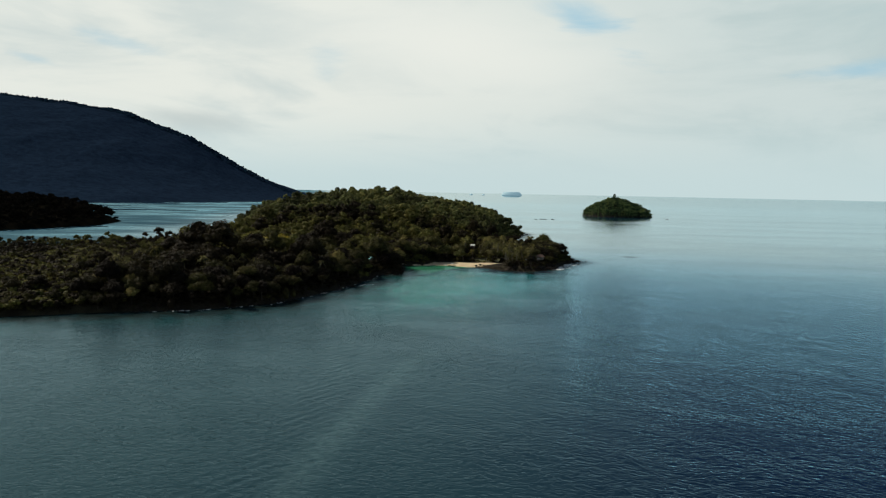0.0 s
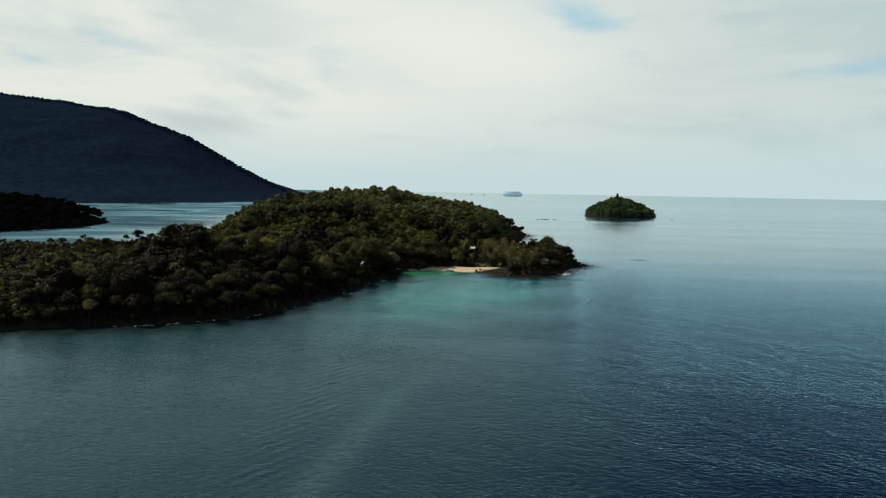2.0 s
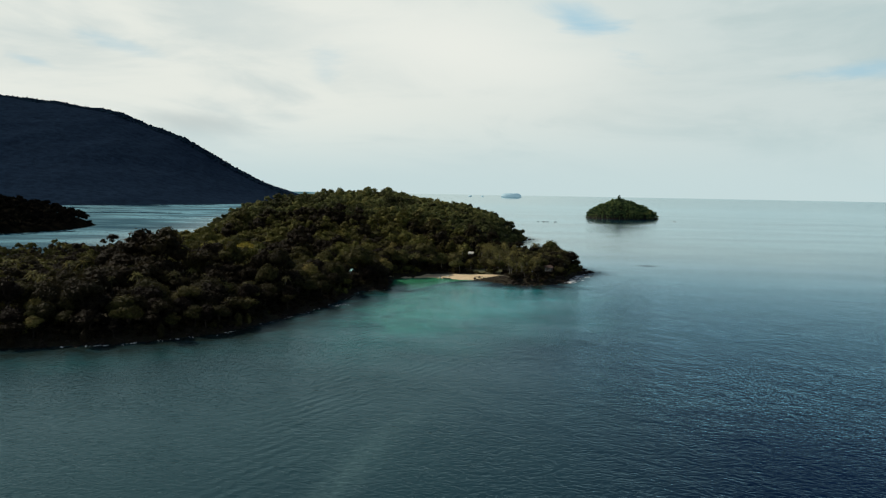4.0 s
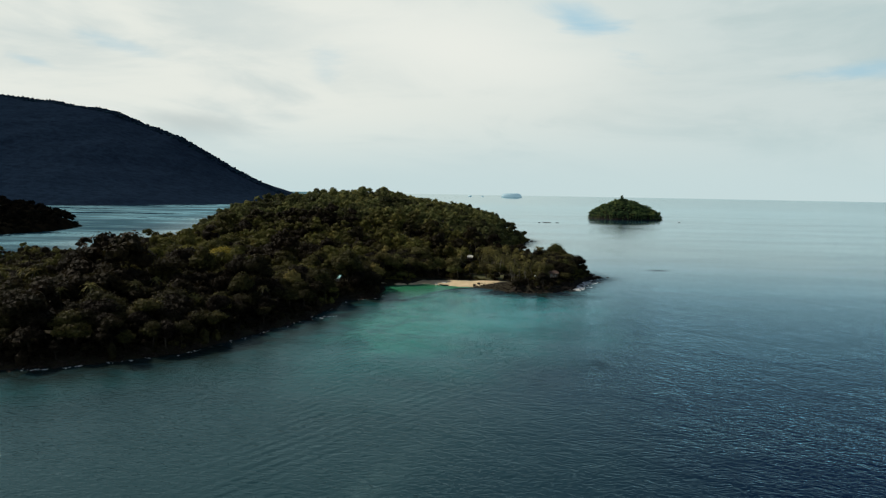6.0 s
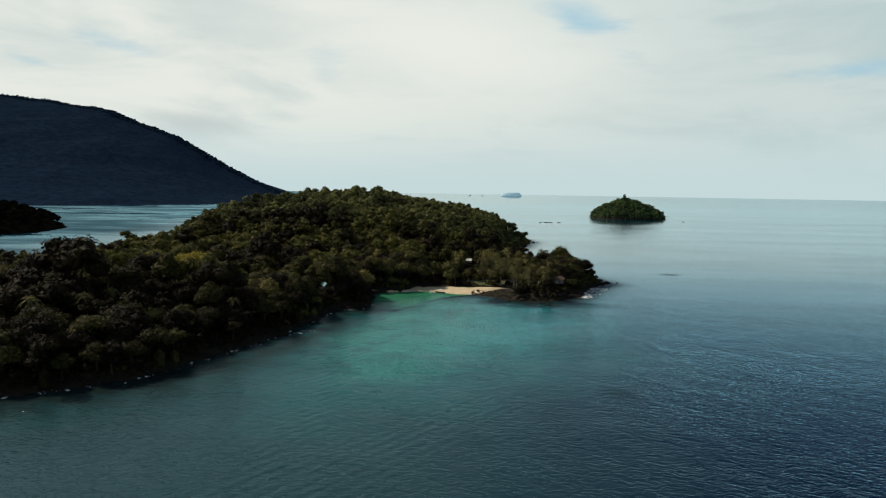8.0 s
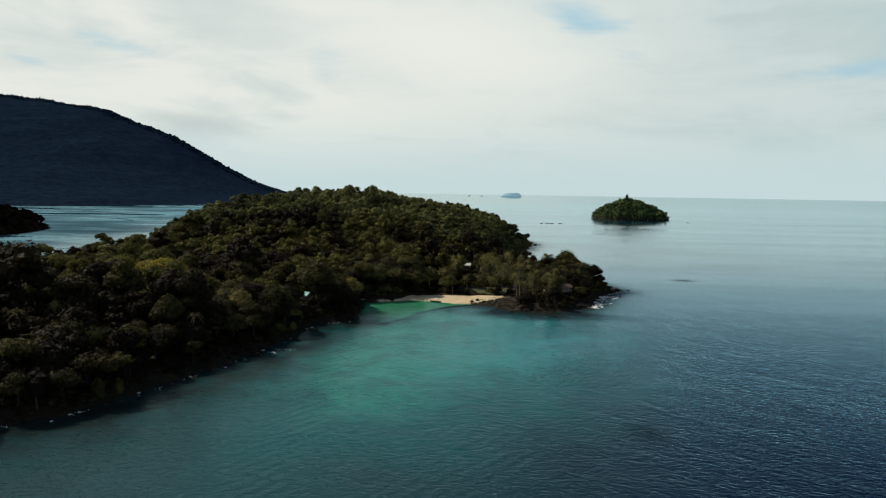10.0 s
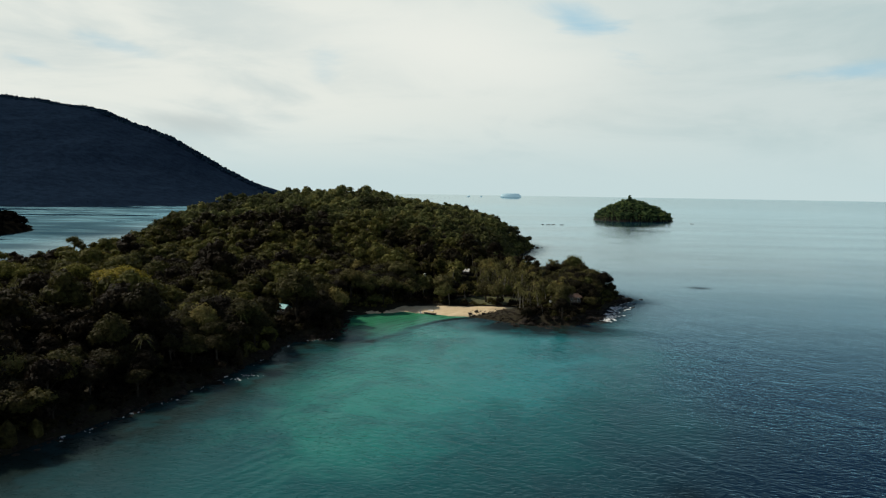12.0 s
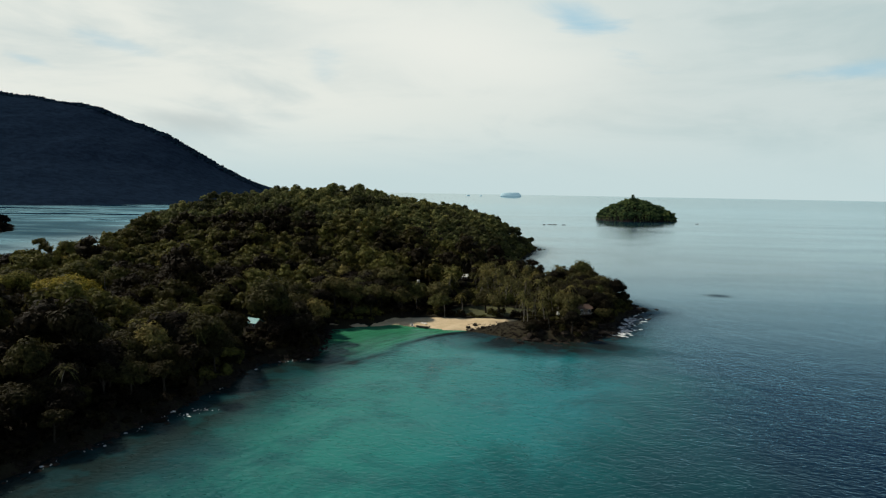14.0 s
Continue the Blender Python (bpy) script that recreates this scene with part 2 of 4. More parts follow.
    # the sheen of the sky grows towards grazing sight
    body = m.n("ShaderNodeBsdfDiffuse", Color=c, Normal=waves)
    # tint put into the reflected sky by place: bluer near, paler far out
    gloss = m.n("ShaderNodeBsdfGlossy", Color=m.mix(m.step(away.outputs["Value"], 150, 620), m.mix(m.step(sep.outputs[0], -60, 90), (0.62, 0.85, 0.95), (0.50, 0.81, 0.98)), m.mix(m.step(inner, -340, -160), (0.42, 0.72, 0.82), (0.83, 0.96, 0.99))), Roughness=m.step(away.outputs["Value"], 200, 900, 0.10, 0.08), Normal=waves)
    weight = m.n("ShaderNodeFresnel", IOR=1.333, Normal=waves)
    sheen = m.math("SUBTRACT", 1.0, m.math("POWER", 2.718, m.math("MULTIPLY", m.math("POWER", weight.outputs[0], 1.8), -3.2)))
    ms = m.n("ShaderNodeMixShader", Fac=sheen)
    m.set(ms.inputs[1], body.outputs[0])
    m.set(ms.inputs[2], gloss.outputs[0])
    m.set(m.out.inputs[0], ms.outputs[0])
    return m.m


def simple(name, p, q, scale, rough=0.8, bump=0.4, dist=0.05, detail=5, rnd=False, spec=0.4, fine=None):
    m = Mat(name)
    f = m.noise(scale, detail, 0.6)
    c = m.mix(m.step(f, 0.3, 0.7), p, q)
    g = m.noise(fine or scale * 9, 3, 0.6)
    c = m.mix(m.step(g, 0.35, 0.8, 0.0, 0.45), c, tuple(v * 0.45 for v in p))
    if rnd:
        hsv = m.n("ShaderNodeHueSaturation", Value=m.step(m.rnd(), 0, 1, 0.65, 1.35), Color=c)
        c = hsv.outputs[0]
    return m.done(c, rough, m.bump(g, bump, dist), spec=spec)


M_LEAF = foliage("broad_leaves", (0.017, 0.0130, 0.007), (0.112, 0.108, 0.028), (0.19, 0.160, 0.045), grain=0.7, vary=0.6)
M_TREE = foliage("tree_leaves", (0.014, 0.012, 0.007), (0.080, 0.074, 0.026), (0.085, 0.09, 0.028), "random", grain=0.7, vary=0.6)
# tree leaves with the south shore's shade put into the colour
M_TREE_SHADED = foliage("shaded_tree_leaves", (0.012, 0.0090, 0.006), (0.048, 0.045, 0.015), (0.20, 0.165, 0.055), "random", grain=0.7, vary=0.6)
M_HILL = foliage("hill_leaves", (0.042, 0.044, 0.019), (0.150, 0.160, 0.056), (0.21, 0.20, 0.066), grain=0.6, vary=0.6)
# blue of distance and the mountain's shade put into the leaf colour
M_FAR_HAZED = foliage("far_woods_hazed", (0.0105, 0.0235, 0.040), (0.0140, 0.030, 0.050), (0.0140, 0.030, 0.050), through_light=0.0, spec=0.0, grain=0.04, vary=0.3)
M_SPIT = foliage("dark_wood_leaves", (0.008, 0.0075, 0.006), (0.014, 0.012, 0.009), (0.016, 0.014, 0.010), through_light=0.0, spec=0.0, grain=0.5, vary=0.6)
M_ISLET = foliage("islet_leaves", (0.030, 0.058, 0.028), (0.125, 0.180, 0.068), (0.15, 0.185, 0.06), grain=0.4, vary=0.5)
M_YELLOW = foliage("yellow_leaves", (0.26, 0.215, 0.03), (0.32, 0.255, 0.036), (0.29, 0.235, 0.036), "random")
M_OLIVE = foliage("olive_leaves", (0.14, 0.135, 0.032), (0.20, 0.185, 0.040), (0.18, 0.165, 0.038), "random")
M_PALM = foliage("palm_leaves", (0.066, 0.064, 0.024), (0.20, 0.182, 0.064), (0.16, 0.135, 0.04), "random")
M_BARK = simple("bark", (0.024, 0.019, 0.015), (0.055, 0.046, 0.036), 1.5, 0.9, rnd=True, spec=0.1)
M_PALMBARK = simple("palm_bark", (0.12, 0.105, 0.085), (0.20, 0.18, 0.15), 2.5, 0.9, rnd=True)
M_SOIL = simple("forest_soil", (0.014, 0.012, 0.008), (0.034, 0.030, 0.017), 0.12, 0.95, 0.6, 0.2, spec=0.1)
M_ROCK = simple("wet_rock", (0.009, 0.007, 0.005), (0.027, 0.020, 0.015), 0.5, 0.8, 0.8, 0.15, rnd=True, spec=0.12)
M_SAND = simple("beach_sand", (0.52, 0.41, 0.25), (0.64, 0.52, 0.34), 0.25, 0.95, 0.3, 0.04)
M_LAWN = simple("lawn_grass", (0.030, 0.040, 0.010), (0.075, 0.075, 0.020), 0.3, 0.95, 0.8, 0.1)
M_FOAM = simple("sea_foam", (0.72, 0.74, 0.74), (0.8, 0.82, 0.82), 1.2, 0.8, 0.5, 0.1)
M_TEALROOF = simple("turquoise_roof_sheet", (0.12, 0.40, 0.44), (0.24, 0.54, 0.56), 0.8, 0.45, 0.15, 0.01)
M_REDROOF = simple("rusty_red_roof_sheet", (0.10, 0.062, 0.048), (0.17, 0.11, 0.085), 0.8, 0.6, 0.2, 0.01)
M_PALEROOF = simple("pale_roof_sheet", (0.62, 0.62, 0.60), (0.75, 0.75, 0.72), 0.8, 0.5, 0.15, 0.01)
M_WALL = simple("painted_boards", (0.42, 0.38, 0.32), (0.55, 0.50, 0.42), 1.2, 0.8, 0.2, 0.02)
M_WOOD = simple("weathered_wood", (0.13, 0.10, 0.07), (0.22, 0.17, 0.12), 1.8, 0.85, 0.4, 0.02)
M_WHITE = simple("white_paint", (0.74, 0.76, 0.75), (0.82, 0.83, 0.82), 1.5, 0.4, 0.1, 0.01)
M_DARK = simple("dark_paint", (0.02, 0.025, 0.03), (0.04, 0.045, 0.05), 1.5, 0.5, 0.2, 0.01)
M_WATER = water_material()
# haze put into the far islands' colour, with a faint glow
m_ = Mat("distant_haze_blue")
M_HAZE = m_.done((0.28, 0.37, 0.40), 1.0, spec=0.0)
m_.set(m_.b.inputs["Emission Color"], (0.27, 0.46, 0.55, 1))
m_.set(m_.b.inputs["Emission Strength"], 0.5)


# ---------------------------------------------------------------- numbers and meshes
def vnoise(x, y, seed=0):
    """Smooth value noise, 0 to 1, over a unit lattice."""
    xi, yi = np.floor(x), np.floor(y)
    fx, fy = x - xi, y - yi
    fx, fy = fx * fx * (3 - 2 * fx), fy * fy * (3 - 2 * fy)

    def h(a, b):
        v = np.sin(a * 127.1 + b * 311.7 + seed * 74.7) * 43758.5453
        return v - np.floor(v)
    return (h(xi, yi) * (1 - fx) + h(xi + 1, yi) * fx) * (1 - fy) + (h(xi, yi + 1) * (1 - fx) + h(xi + 1, yi + 1) * fx) * fy


def fbm(x, y, seed=0, octaves=4):
    v, amp, tot = 0, 1.0, 0
    for k in range(octaves):
        v = v + amp * vnoise(x * 2 ** k, y * 2 ** k, seed + k)
        tot += amp
        amp *= 0.5
    return v / tot


def smooth(v, lo, hi):
    t = np.clip((v - lo) / (hi - lo), 0, 1)
    return t * t * (3 - 2 * t)


def shore_distance(px, py, poly):
    """Metres from the outline: positive inside."""
    best = np.full(px.shape, 1e9)
    inside = np.zeros(px.shape, bool)
    for (ax, ay), (bx, by) in zip(poly, poly[1:] + poly[:1]):
        dx, dy = bx - ax, by - ay
        t = np.clip(((px - ax) * dx + (py - ay) * dy) / (dx * dx + dy * dy), 0, 1)
        best = np.minimum(best, (px - ax - t * dx) ** 2 + (py - ay - t * dy) ** 2)
        cross = (ay > py) != (by > py)
        with np.errstate(divide="ignore", invalid="ignore"):
            inside ^= cross & (px < dx * (py - ay) / np.where(dy == 0, 1e-9, dy) + ax)
    return np.where(inside, 1, -1) * np.sqrt(best)


def mesh_arrays(name, verts, faces, material, smooth_shade=False, attrs=None):
    """A mesh from arrays: verts (n, 3); faces: a list of (m, k) index arrays, k alike within each."""
    me = bpy.data.meshes.new(name)
    me.vertices.add(len(verts))
    me.vertices.foreach_set("co", np.asarray(verts, np.float32).ravel())
    faces = [f for f in faces if len(f)]
    loops = np.concatenate([f.ravel() for f in faces]).astype(np.int32)
    sizes = np.concatenate([np.full(len(f), f.shape[1]) for f in faces])
    me.loops.add(len(loops))
    me.loops.foreach_set("vertex_index", loops)
    me.polygons.add(len(sizes))
    me.polygons.foreach_set("loop_start", np.concatenate([[0], np.cumsum(sizes)[:-1]]).astype(np.int32))
    me.polygons.foreach_set("use_smooth", np.full(len(sizes), smooth_shade))
    for key, val in (attrs or {}).items():
        at = me.attributes.new(key, "FLOAT", "POINT")
        at.data.foreach_set("value", np.asarray(val, np.float32))
    me.update(calc_edges=True)
    me.validate()
    me.materials.append(material)
    return me


def grid_mesh(name, xs, ys, height, material, keep=None, attrs=None, smooth_shade=True):
    X, Y = np.meshgrid(xs, ys, indexing="ij")
    Z = height(X, Y)
    V = np.stack([X, Y, Z], -1).reshape(-1, 3)
    nx, ny = len(xs), len(ys)
    I = np.arange(nx * ny).reshape(nx, ny)
    F = np.stack([I[:-1, :-1], I[1:, :-1], I[1:, 1:], I[:-1, 1:]], -1).reshape(-1, 4)
    at = {k: f(X, Y).ravel() for k, f in (attrs or {}).items()}
    if keep is not None:
        ok = keep(X, Y).ravel()
        F = F[ok[F].any(1)]
        used = np.unique(F)
        remap = np.zeros(nx * ny, int)
        remap[used] = np.arange(len(used))
        V, F, at = V[used], remap[F], {k: v[used] for k, v in at.items()}
    return mesh_arrays(name, V, [F], material, smooth_shade, at)


def part(name, bm, material, parent=None, label=""):
    """Links a bmesh as one mesh object, under a thing or a part."""
    me = bpy.data.meshes.new(name)
    bm.to_mesh(me)
    bm.free()
    me.materials.append(material)
    ob = new(name, me)
    ob.parent = parent
    return tagged(ob, label)


def mesh_part(name, me, parent=None, label=""):
    ob = new(name, me)
    ob.parent = parent
    return tagged(ob, label)


def box(bm, size, m=Matrix(), bevel=0.0):
    r = bmesh.ops.create_cube(bm, size=1, matrix=m @ Matrix.Diagonal((*size, 1)))
    if bevel:
        es = {e for v in r["verts"] for e in v.link_edges}
        bmesh.ops.bevel(bm, geom=list(es), offset=bevel, segments=1, affect="EDGES")
    return bm


def tube(points, radii, sides=7):
    """Verts and quads of a bent tapering stem."""
    P = np.asarray(points, float)
    V, F = [], []
    ang = np.arange(sides) * 2 * np.pi / sides
    for p, r in zip(P, radii):
        V.append(np.stack([p[0] + r * np.cos(ang), p[1] + r * np.sin(ang), np.full(sides, p[2])], -1))
    for k in range(len(P) - 1):
        a_, b_ = k * sides + np.arange(sides), k * sides + (np.arange(sides) + 1) % sides
        F.append(np.stack([a_, b_, b_ + sides, a_ + sides], -1))
    return np.concatenate(V), np.concatenate(F)


def branch(p, q, r0, r1, sides=5):
    p, q = np.asarray(p, float), np.asarray(q, float)
    mid = (p + q) / 2 + (0, 0, 0.08 * np.linalg.norm(q - p))
    return tube([p, mid, q], [r0, (r0 + r1) / 2, r1], sides)


def joined(pieces):
    """Joins (verts, faces) pieces with alike faces."""
    V, F, n = [], [], 0
    for v, f in pieces:
        V.append(v)
        F.append(f + n)
        n += len(v)
    return np.concatenate(V), np.concatenate(F)


def ico(level):
    bm = bmesh.new()
    bmesh.ops.create_icosphere(bm, subdivisions=level, radius=1)
    v = np.array([x.co[:] for x in bm.verts])
    f = np.array([[x.index for x in p.verts] for p in bm.faces])
    bm.free()
    return v, f


ICO1, ICO2, ICO3 = ico(1), ico(2), ico(3)


def crown(rng, radius, height, lobes, cards, card, flat=0.6, core=0.74, lobe=1.0):
    """Leaves of a broad crown round the origin of its base: lobes of leaf sprays over dark inner masses."""
    C, R = [], []
    for k in range(lobes):
        a_ = k * 2.4 + rng.uniform(0, 1)
        d = radius * (0.62 * math.sqrt((k + 0.2) / lobes)) if lobes > 1 else 0
        zz = height * (0.72 - 0.38 * (d / radius) + rng.uniform(-0.10, 0.12))
        C.append((d * math.cos(a_), d * math.sin(a_), zz))
        R.append(radius * lobe * rng.uniform(0.40, 0.58))
    C, R = np.array(C), np.array(R)
    V4, F3, n = [], [], 0
    vs = []
    for c, r in zip(C, R):
        iv, fi = ICO1
        w = iv * (1 + rng.uniform(-0.22, 0.22, (len(iv), 1)))
        vs.append(c + w * np.array([r, r, r * flat * 1.1]) * core)
        F3.append(fi + n)
        n += len(iv)
    k = rng.integers(0, lobes, cards)
    u = rng.normal(size=(cards, 3))
    u[:, 2] = u[:, 2] * 0.8 + 0.35
    u /= np.linalg.norm(u, axis=1, keepdims=True)
    pos = C[k] + u * (R[k] * rng.uniform(0.80, 1.10, cards))[:, None] * np.array([1, 1, flat * 1.15])
    nor = u + rng.normal(scale=0.3, size=(cards, 3)) + (0, 0, 0.2)
    nor /= np.linalg.norm(nor, axis=1, keepdims=True)
    t1 = np.cross(nor, rng.normal(size=(cards, 3)))
    t1 /= np.linalg.norm(t1, axis=1, keepdims=True)
    t2 = np.cross(nor, t1)
    s = card * rng.uniform(0.6, 1.35, cards)[:, None]
    Q = np.stack([pos - t1 * s * 0.8, pos + t1 * s * 0.8, pos + t2 * s * 1.25 - nor * s * 0.3], 1).reshape(-1, 3)
    F3.append(n + np.arange(cards * 3).reshape(-1, 3))
    return np.concatenate(vs + [Q]), np.concatenate(F3), np.zeros((0, 4), int)


# ---------------------------------------------------------------- the lie of the land
SHORE = [(-460, 262), (-300, 250), (-206, 268), (-167, 286), (-134, 297), (-104, 320), (-90, 352), (-80, 382), (-74, 412), (-73, 438),
         (-57, 447), (-58, 471), (-61, 492), (-50, 499), (-39, 506), (-25, 503), (-15, 499), (-2, 495), (10, 487), (23, 483),
         (40, 485), (52, 500), (63, 533), (76, 553), (68, 578), (48, 612), (26, 680), (26, 760), (37, 818), (52, 886),
         (40, 960), (-30, 1010), (-150, 1025), (-270, 985), (-320, 880), (-300, 760), (-285, 660), (-330, 590), (-390, 530), (-470, 480)]


def inland(x, y):
    return shore_distance(x, y, SHORE) + (fbm(x / 9, y / 9, 3, 3) - 0.5) * 5.0


def beach_amount(x, y):
    return np.maximum(smooth(-np.hypot((x + 18) / 24, (y - 507) / 10.0), -1.15, -0.8), np.maximum(smooth(-np.hypot((x + 48) / 15, (y - 500.5 - 0.3 * (x + 50)) / 1.2), -1.2, -0.7),
                                                                                        smooth(-np.hypot((x - 3) / 13, (y - 514) / 2.6), -1.15, -0.8)))


def flat_amount(x, y):
    return smooth(-np.hypot((x + 2) / 48, (y - 560) / 75), -1.2, -0.6)


def land(x, y, d=None):
    d = inland(x, y) if d is None else d
    bank = 5.0 * (1 - np.exp(-np.maximum(d, 0) / 7)) + 2.5 * smooth(d, 15, 60)
    low = 1.3 * (1 - np.exp(-np.maximum(d, 0) / 6)) + 0.02 * np.maximum(d, 0)
    f = np.clip(flat_amount(x, y) + beach_amount(x, y), 0, 1)
    z = bank * (1 - f) + low * f
    r2 = ((x + 135) / np.where(x > -135, 200, 190)) ** 2 + ((y - 810) / 215) ** 2
    hill = 39 * np.clip(1 - r2, 0, 1) ** np.where(x > -135, 1.0, 0.9)
    hill = hill + 2.0 * np.exp(-(((x + 132) / 32) ** 2 + ((y - 815) / 70) ** 2)) - 4.5 * np.exp(-(((x + 52) / 38) ** 2 + ((y - 850) / 90) ** 2))
    z = z + hill * smooth(d, 0, 28)
    z = z + 5.0 * np.exp(-(((x - 46) / 17) ** 2 + ((y - 565) / 30) ** 2)) * smooth(d, 0, 9)
    z = z + (fbm(x / 30, y / 30, 8) - 0.5) * 4 * smooth(d, 4, 25) * (1 - f)
    return np.where(d < 0, np.maximum(d * 0.35, -4), z)


ground = new("ground", grid_mesh("ground", np.arange(-464, 92, 3.0), np.arange(236, 1040, 3.0), lambda X, Y: land(X, Y) - 0.7 * beach_amount(X, Y), M_SOIL,
                                 keep=lambda X, Y: inland(X, Y) > -9))
tagged(ground, "dark leaf-littered soil of the wooded island", "ground", kind="structure")

# the beach and the lawn behind it, laid over the soil
tagged(new("beach", grid_mesh("beach", np.arange(-72, 18, 1.0), np.arange(482, 526, 1.0),
                              lambda X, Y: land(X, Y) + 0.10 - 1.2 * (1 - beach_amount(X, Y)) ** 3, M_SAND,
                              keep=lambda X, Y: (beach_amount(X, Y) > 0.15) & (inland(X, Y) > -5))),
       "pale yellow sand beach in a small bay", "beach", kind="structure")


def lawn_amount(X, Y):
    return smooth(-np.hypot((X - 4) / 21, (Y - 532) / 12) + (fbm(X / 6, Y / 6, 31) - 0.5) * 0.3, -1.1, -0.8)


tagged(new("lawn", grid_mesh("lawn", np.arange(-24, 34, 1.0), np.arange(512, 556, 1.0),
                             lambda X, Y: land(X, Y) + 0.10 - 0.8 * (1 - lawn_amount(X, Y)) ** 3, M_LAWN,
                             keep=lambda X, Y: lawn_amount(X, Y) > 0.15)),
       "yellow-green grass clearing behind the beach", "lawn", kind="structure")


# ---------------------------------------------------------------- the sea
def sea_axis(fine_lo, fine_hi, step, far):
    a_ = list(np.arange(fine_lo, fine_hi + step, step))
    s, v = step, a_[-1]
    while v < far:
        s = min(s * 1.25, 190)
        v += s
        a_.append(min(v, far))
    s, v = step, fine_lo
    while v > -far:
        s = min(s * 1.25, 190)
        v -= s
        a_.insert(0, max(v, -far))
    return np.array(sorted(set(a_)))


def sea_height(X, Y):
    r = np.hypot(X, Y - 120)
    return 41.0 * np.clip((r - 2900) / 1900, 0, 1) ** 1.6


def shallow(X, Y):
    d = -shore_distance(X, Y, SHORE)
    coast = np.exp(-((d - 24) / 17) ** 2) * 0.25
    shelf = np.exp(-(np.hypot((X + 8 - 0.25 * (Y - 420)) / 62, (Y - 415) / 108)) ** 3) * 0.95
    v = np.maximum(coast * smooth(-X, -40, 40) * (Y < 520), shelf)
    return np.clip(v + (fbm(X / 25, Y / 25, 5) - 0.5) * 0.3 * (v > 0.05), 0, 1)


def deep(X, Y):
    """The bottom falls away to the east and to the open sea."""
    return smooth(np.hypot((X + 130) / 1.0, (Y - 330) / 2.2) + (fbm(X / 60, Y / 60, 21) - 0.5) * 60, 98, 225)


def bar_line(X, Y):
    """Metres west of the curved bar that closes the pool."""
    return np.interp(Y, (436, 450, 463, 484, 491, 499), (-45, -38, -32, -22, -14, 0)) - X + 1.2 * np.sin(Y / 4.0)


def bay(X, Y):
    # the clear pool behind the bar that runs from the beach's east end to the rocks
    d = -shore_distance(X, Y, SHORE)
    return smooth(bar_line(X, Y), -1, 5) * smooth(Y, 438, 474) * np.exp(-np.maximum(d, 0) / 60) * (np.abs(X + 34) < 36) * (Y < 512)


def reef_shade(X, Y):
    d = -shore_distance(X, Y, SHORE)
    v = 0.5 * np.exp(-(((X - 39) / 4.5) ** 2 + ((Y - 322) / 6) ** 2)) + 0.9 * np.exp(-(((X - 133) / 6) ** 2 + ((Y - 612) / 5) ** 2))
    v = v + 0.35 * np.exp(-(((X - 4) / 5) ** 2 + ((Y - 373) / 5) ** 2))
    # coast band darkened to paint the shore trees' reflection and shadow
    v = v + np.clip(1.5 * np.exp(-(np.maximum(d, 0) / (11 + 12 * smooth(-X, 20, 70))) ** 1.5), 0, 1) * (1 - bay(X, Y))
    line = bar_line(X, Y)
    # the bar's dark line, and two arcs painted as dark wave faces
    bar = np.exp(-((line + 0.5) / 2.6) ** 2) * (0.6 + 0.4 * smooth(Y, 455, 488)) + 0.4 * np.exp(-((line - 10) / 1.9) ** 2) + 0.3 * np.exp(-((line - 17 + 2 * np.sin(Y / 9)) / 1.9) ** 2)
    v = v + bar * (Y > 440) * (Y < 502) * (X > -48) * (d > 0)
    return v + 0.85 * np.exp(-(np.hypot((X - 26) / 36, (Y - 472) / 14)) ** 4) * (d > 0)


def wake(X, Y):
    """Waves left by a boat, along a line across the shelf's edge."""
    off = (X + 5.6) * 0.82 - (Y - 294) * 0.57
    return 0.3 * np.exp(-(off / 11) ** 2) * smooth(Y, 215, 250) * smooth(-Y, -345, -310) + 0.8 * bay(X, Y) + 0.35 * np.exp(-(bar_line(X, Y) / 9) ** 2) * (np.abs(X + 20) < 40)


def trail(X, Y):
    """The fading streak of bubbles behind it."""
    return np.exp(-((X - np.interp(Y, (100, 137, 162, 219, 255, 290), (-38, -35, -32, -23, -11, 6))) / 4.5) ** 2) * smooth(Y, 90, 135) * smooth(-Y, -270, -190)


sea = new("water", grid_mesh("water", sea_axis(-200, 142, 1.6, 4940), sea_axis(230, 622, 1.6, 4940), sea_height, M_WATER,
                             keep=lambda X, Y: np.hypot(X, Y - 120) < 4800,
                             attrs={"deep": deep, "shallow": shallow, "bay": bay, "reef_shade": reef_shade, "wake": wake, "trail": trail}))
tagged(sea, "blue-green sea rippled by a light wind", "sea", kind="structure")


# ---------------------------------------------------------------- woods
def scatter(rng, xs, ys, step, ok):
    X, Y = np.meshgrid(np.arange(*xs, step), np.arange(*ys, step), indexing="ij")
    X = X + (np.arange(X.shape[1]) % 2)[None, :] * step * 0.5
    X, Y = (v.ravel() + rng.uniform(-0.42, 0.42, v.size) * step for v in (X, Y))
    k = ok(X, Y)
    return X[k], Y[k]


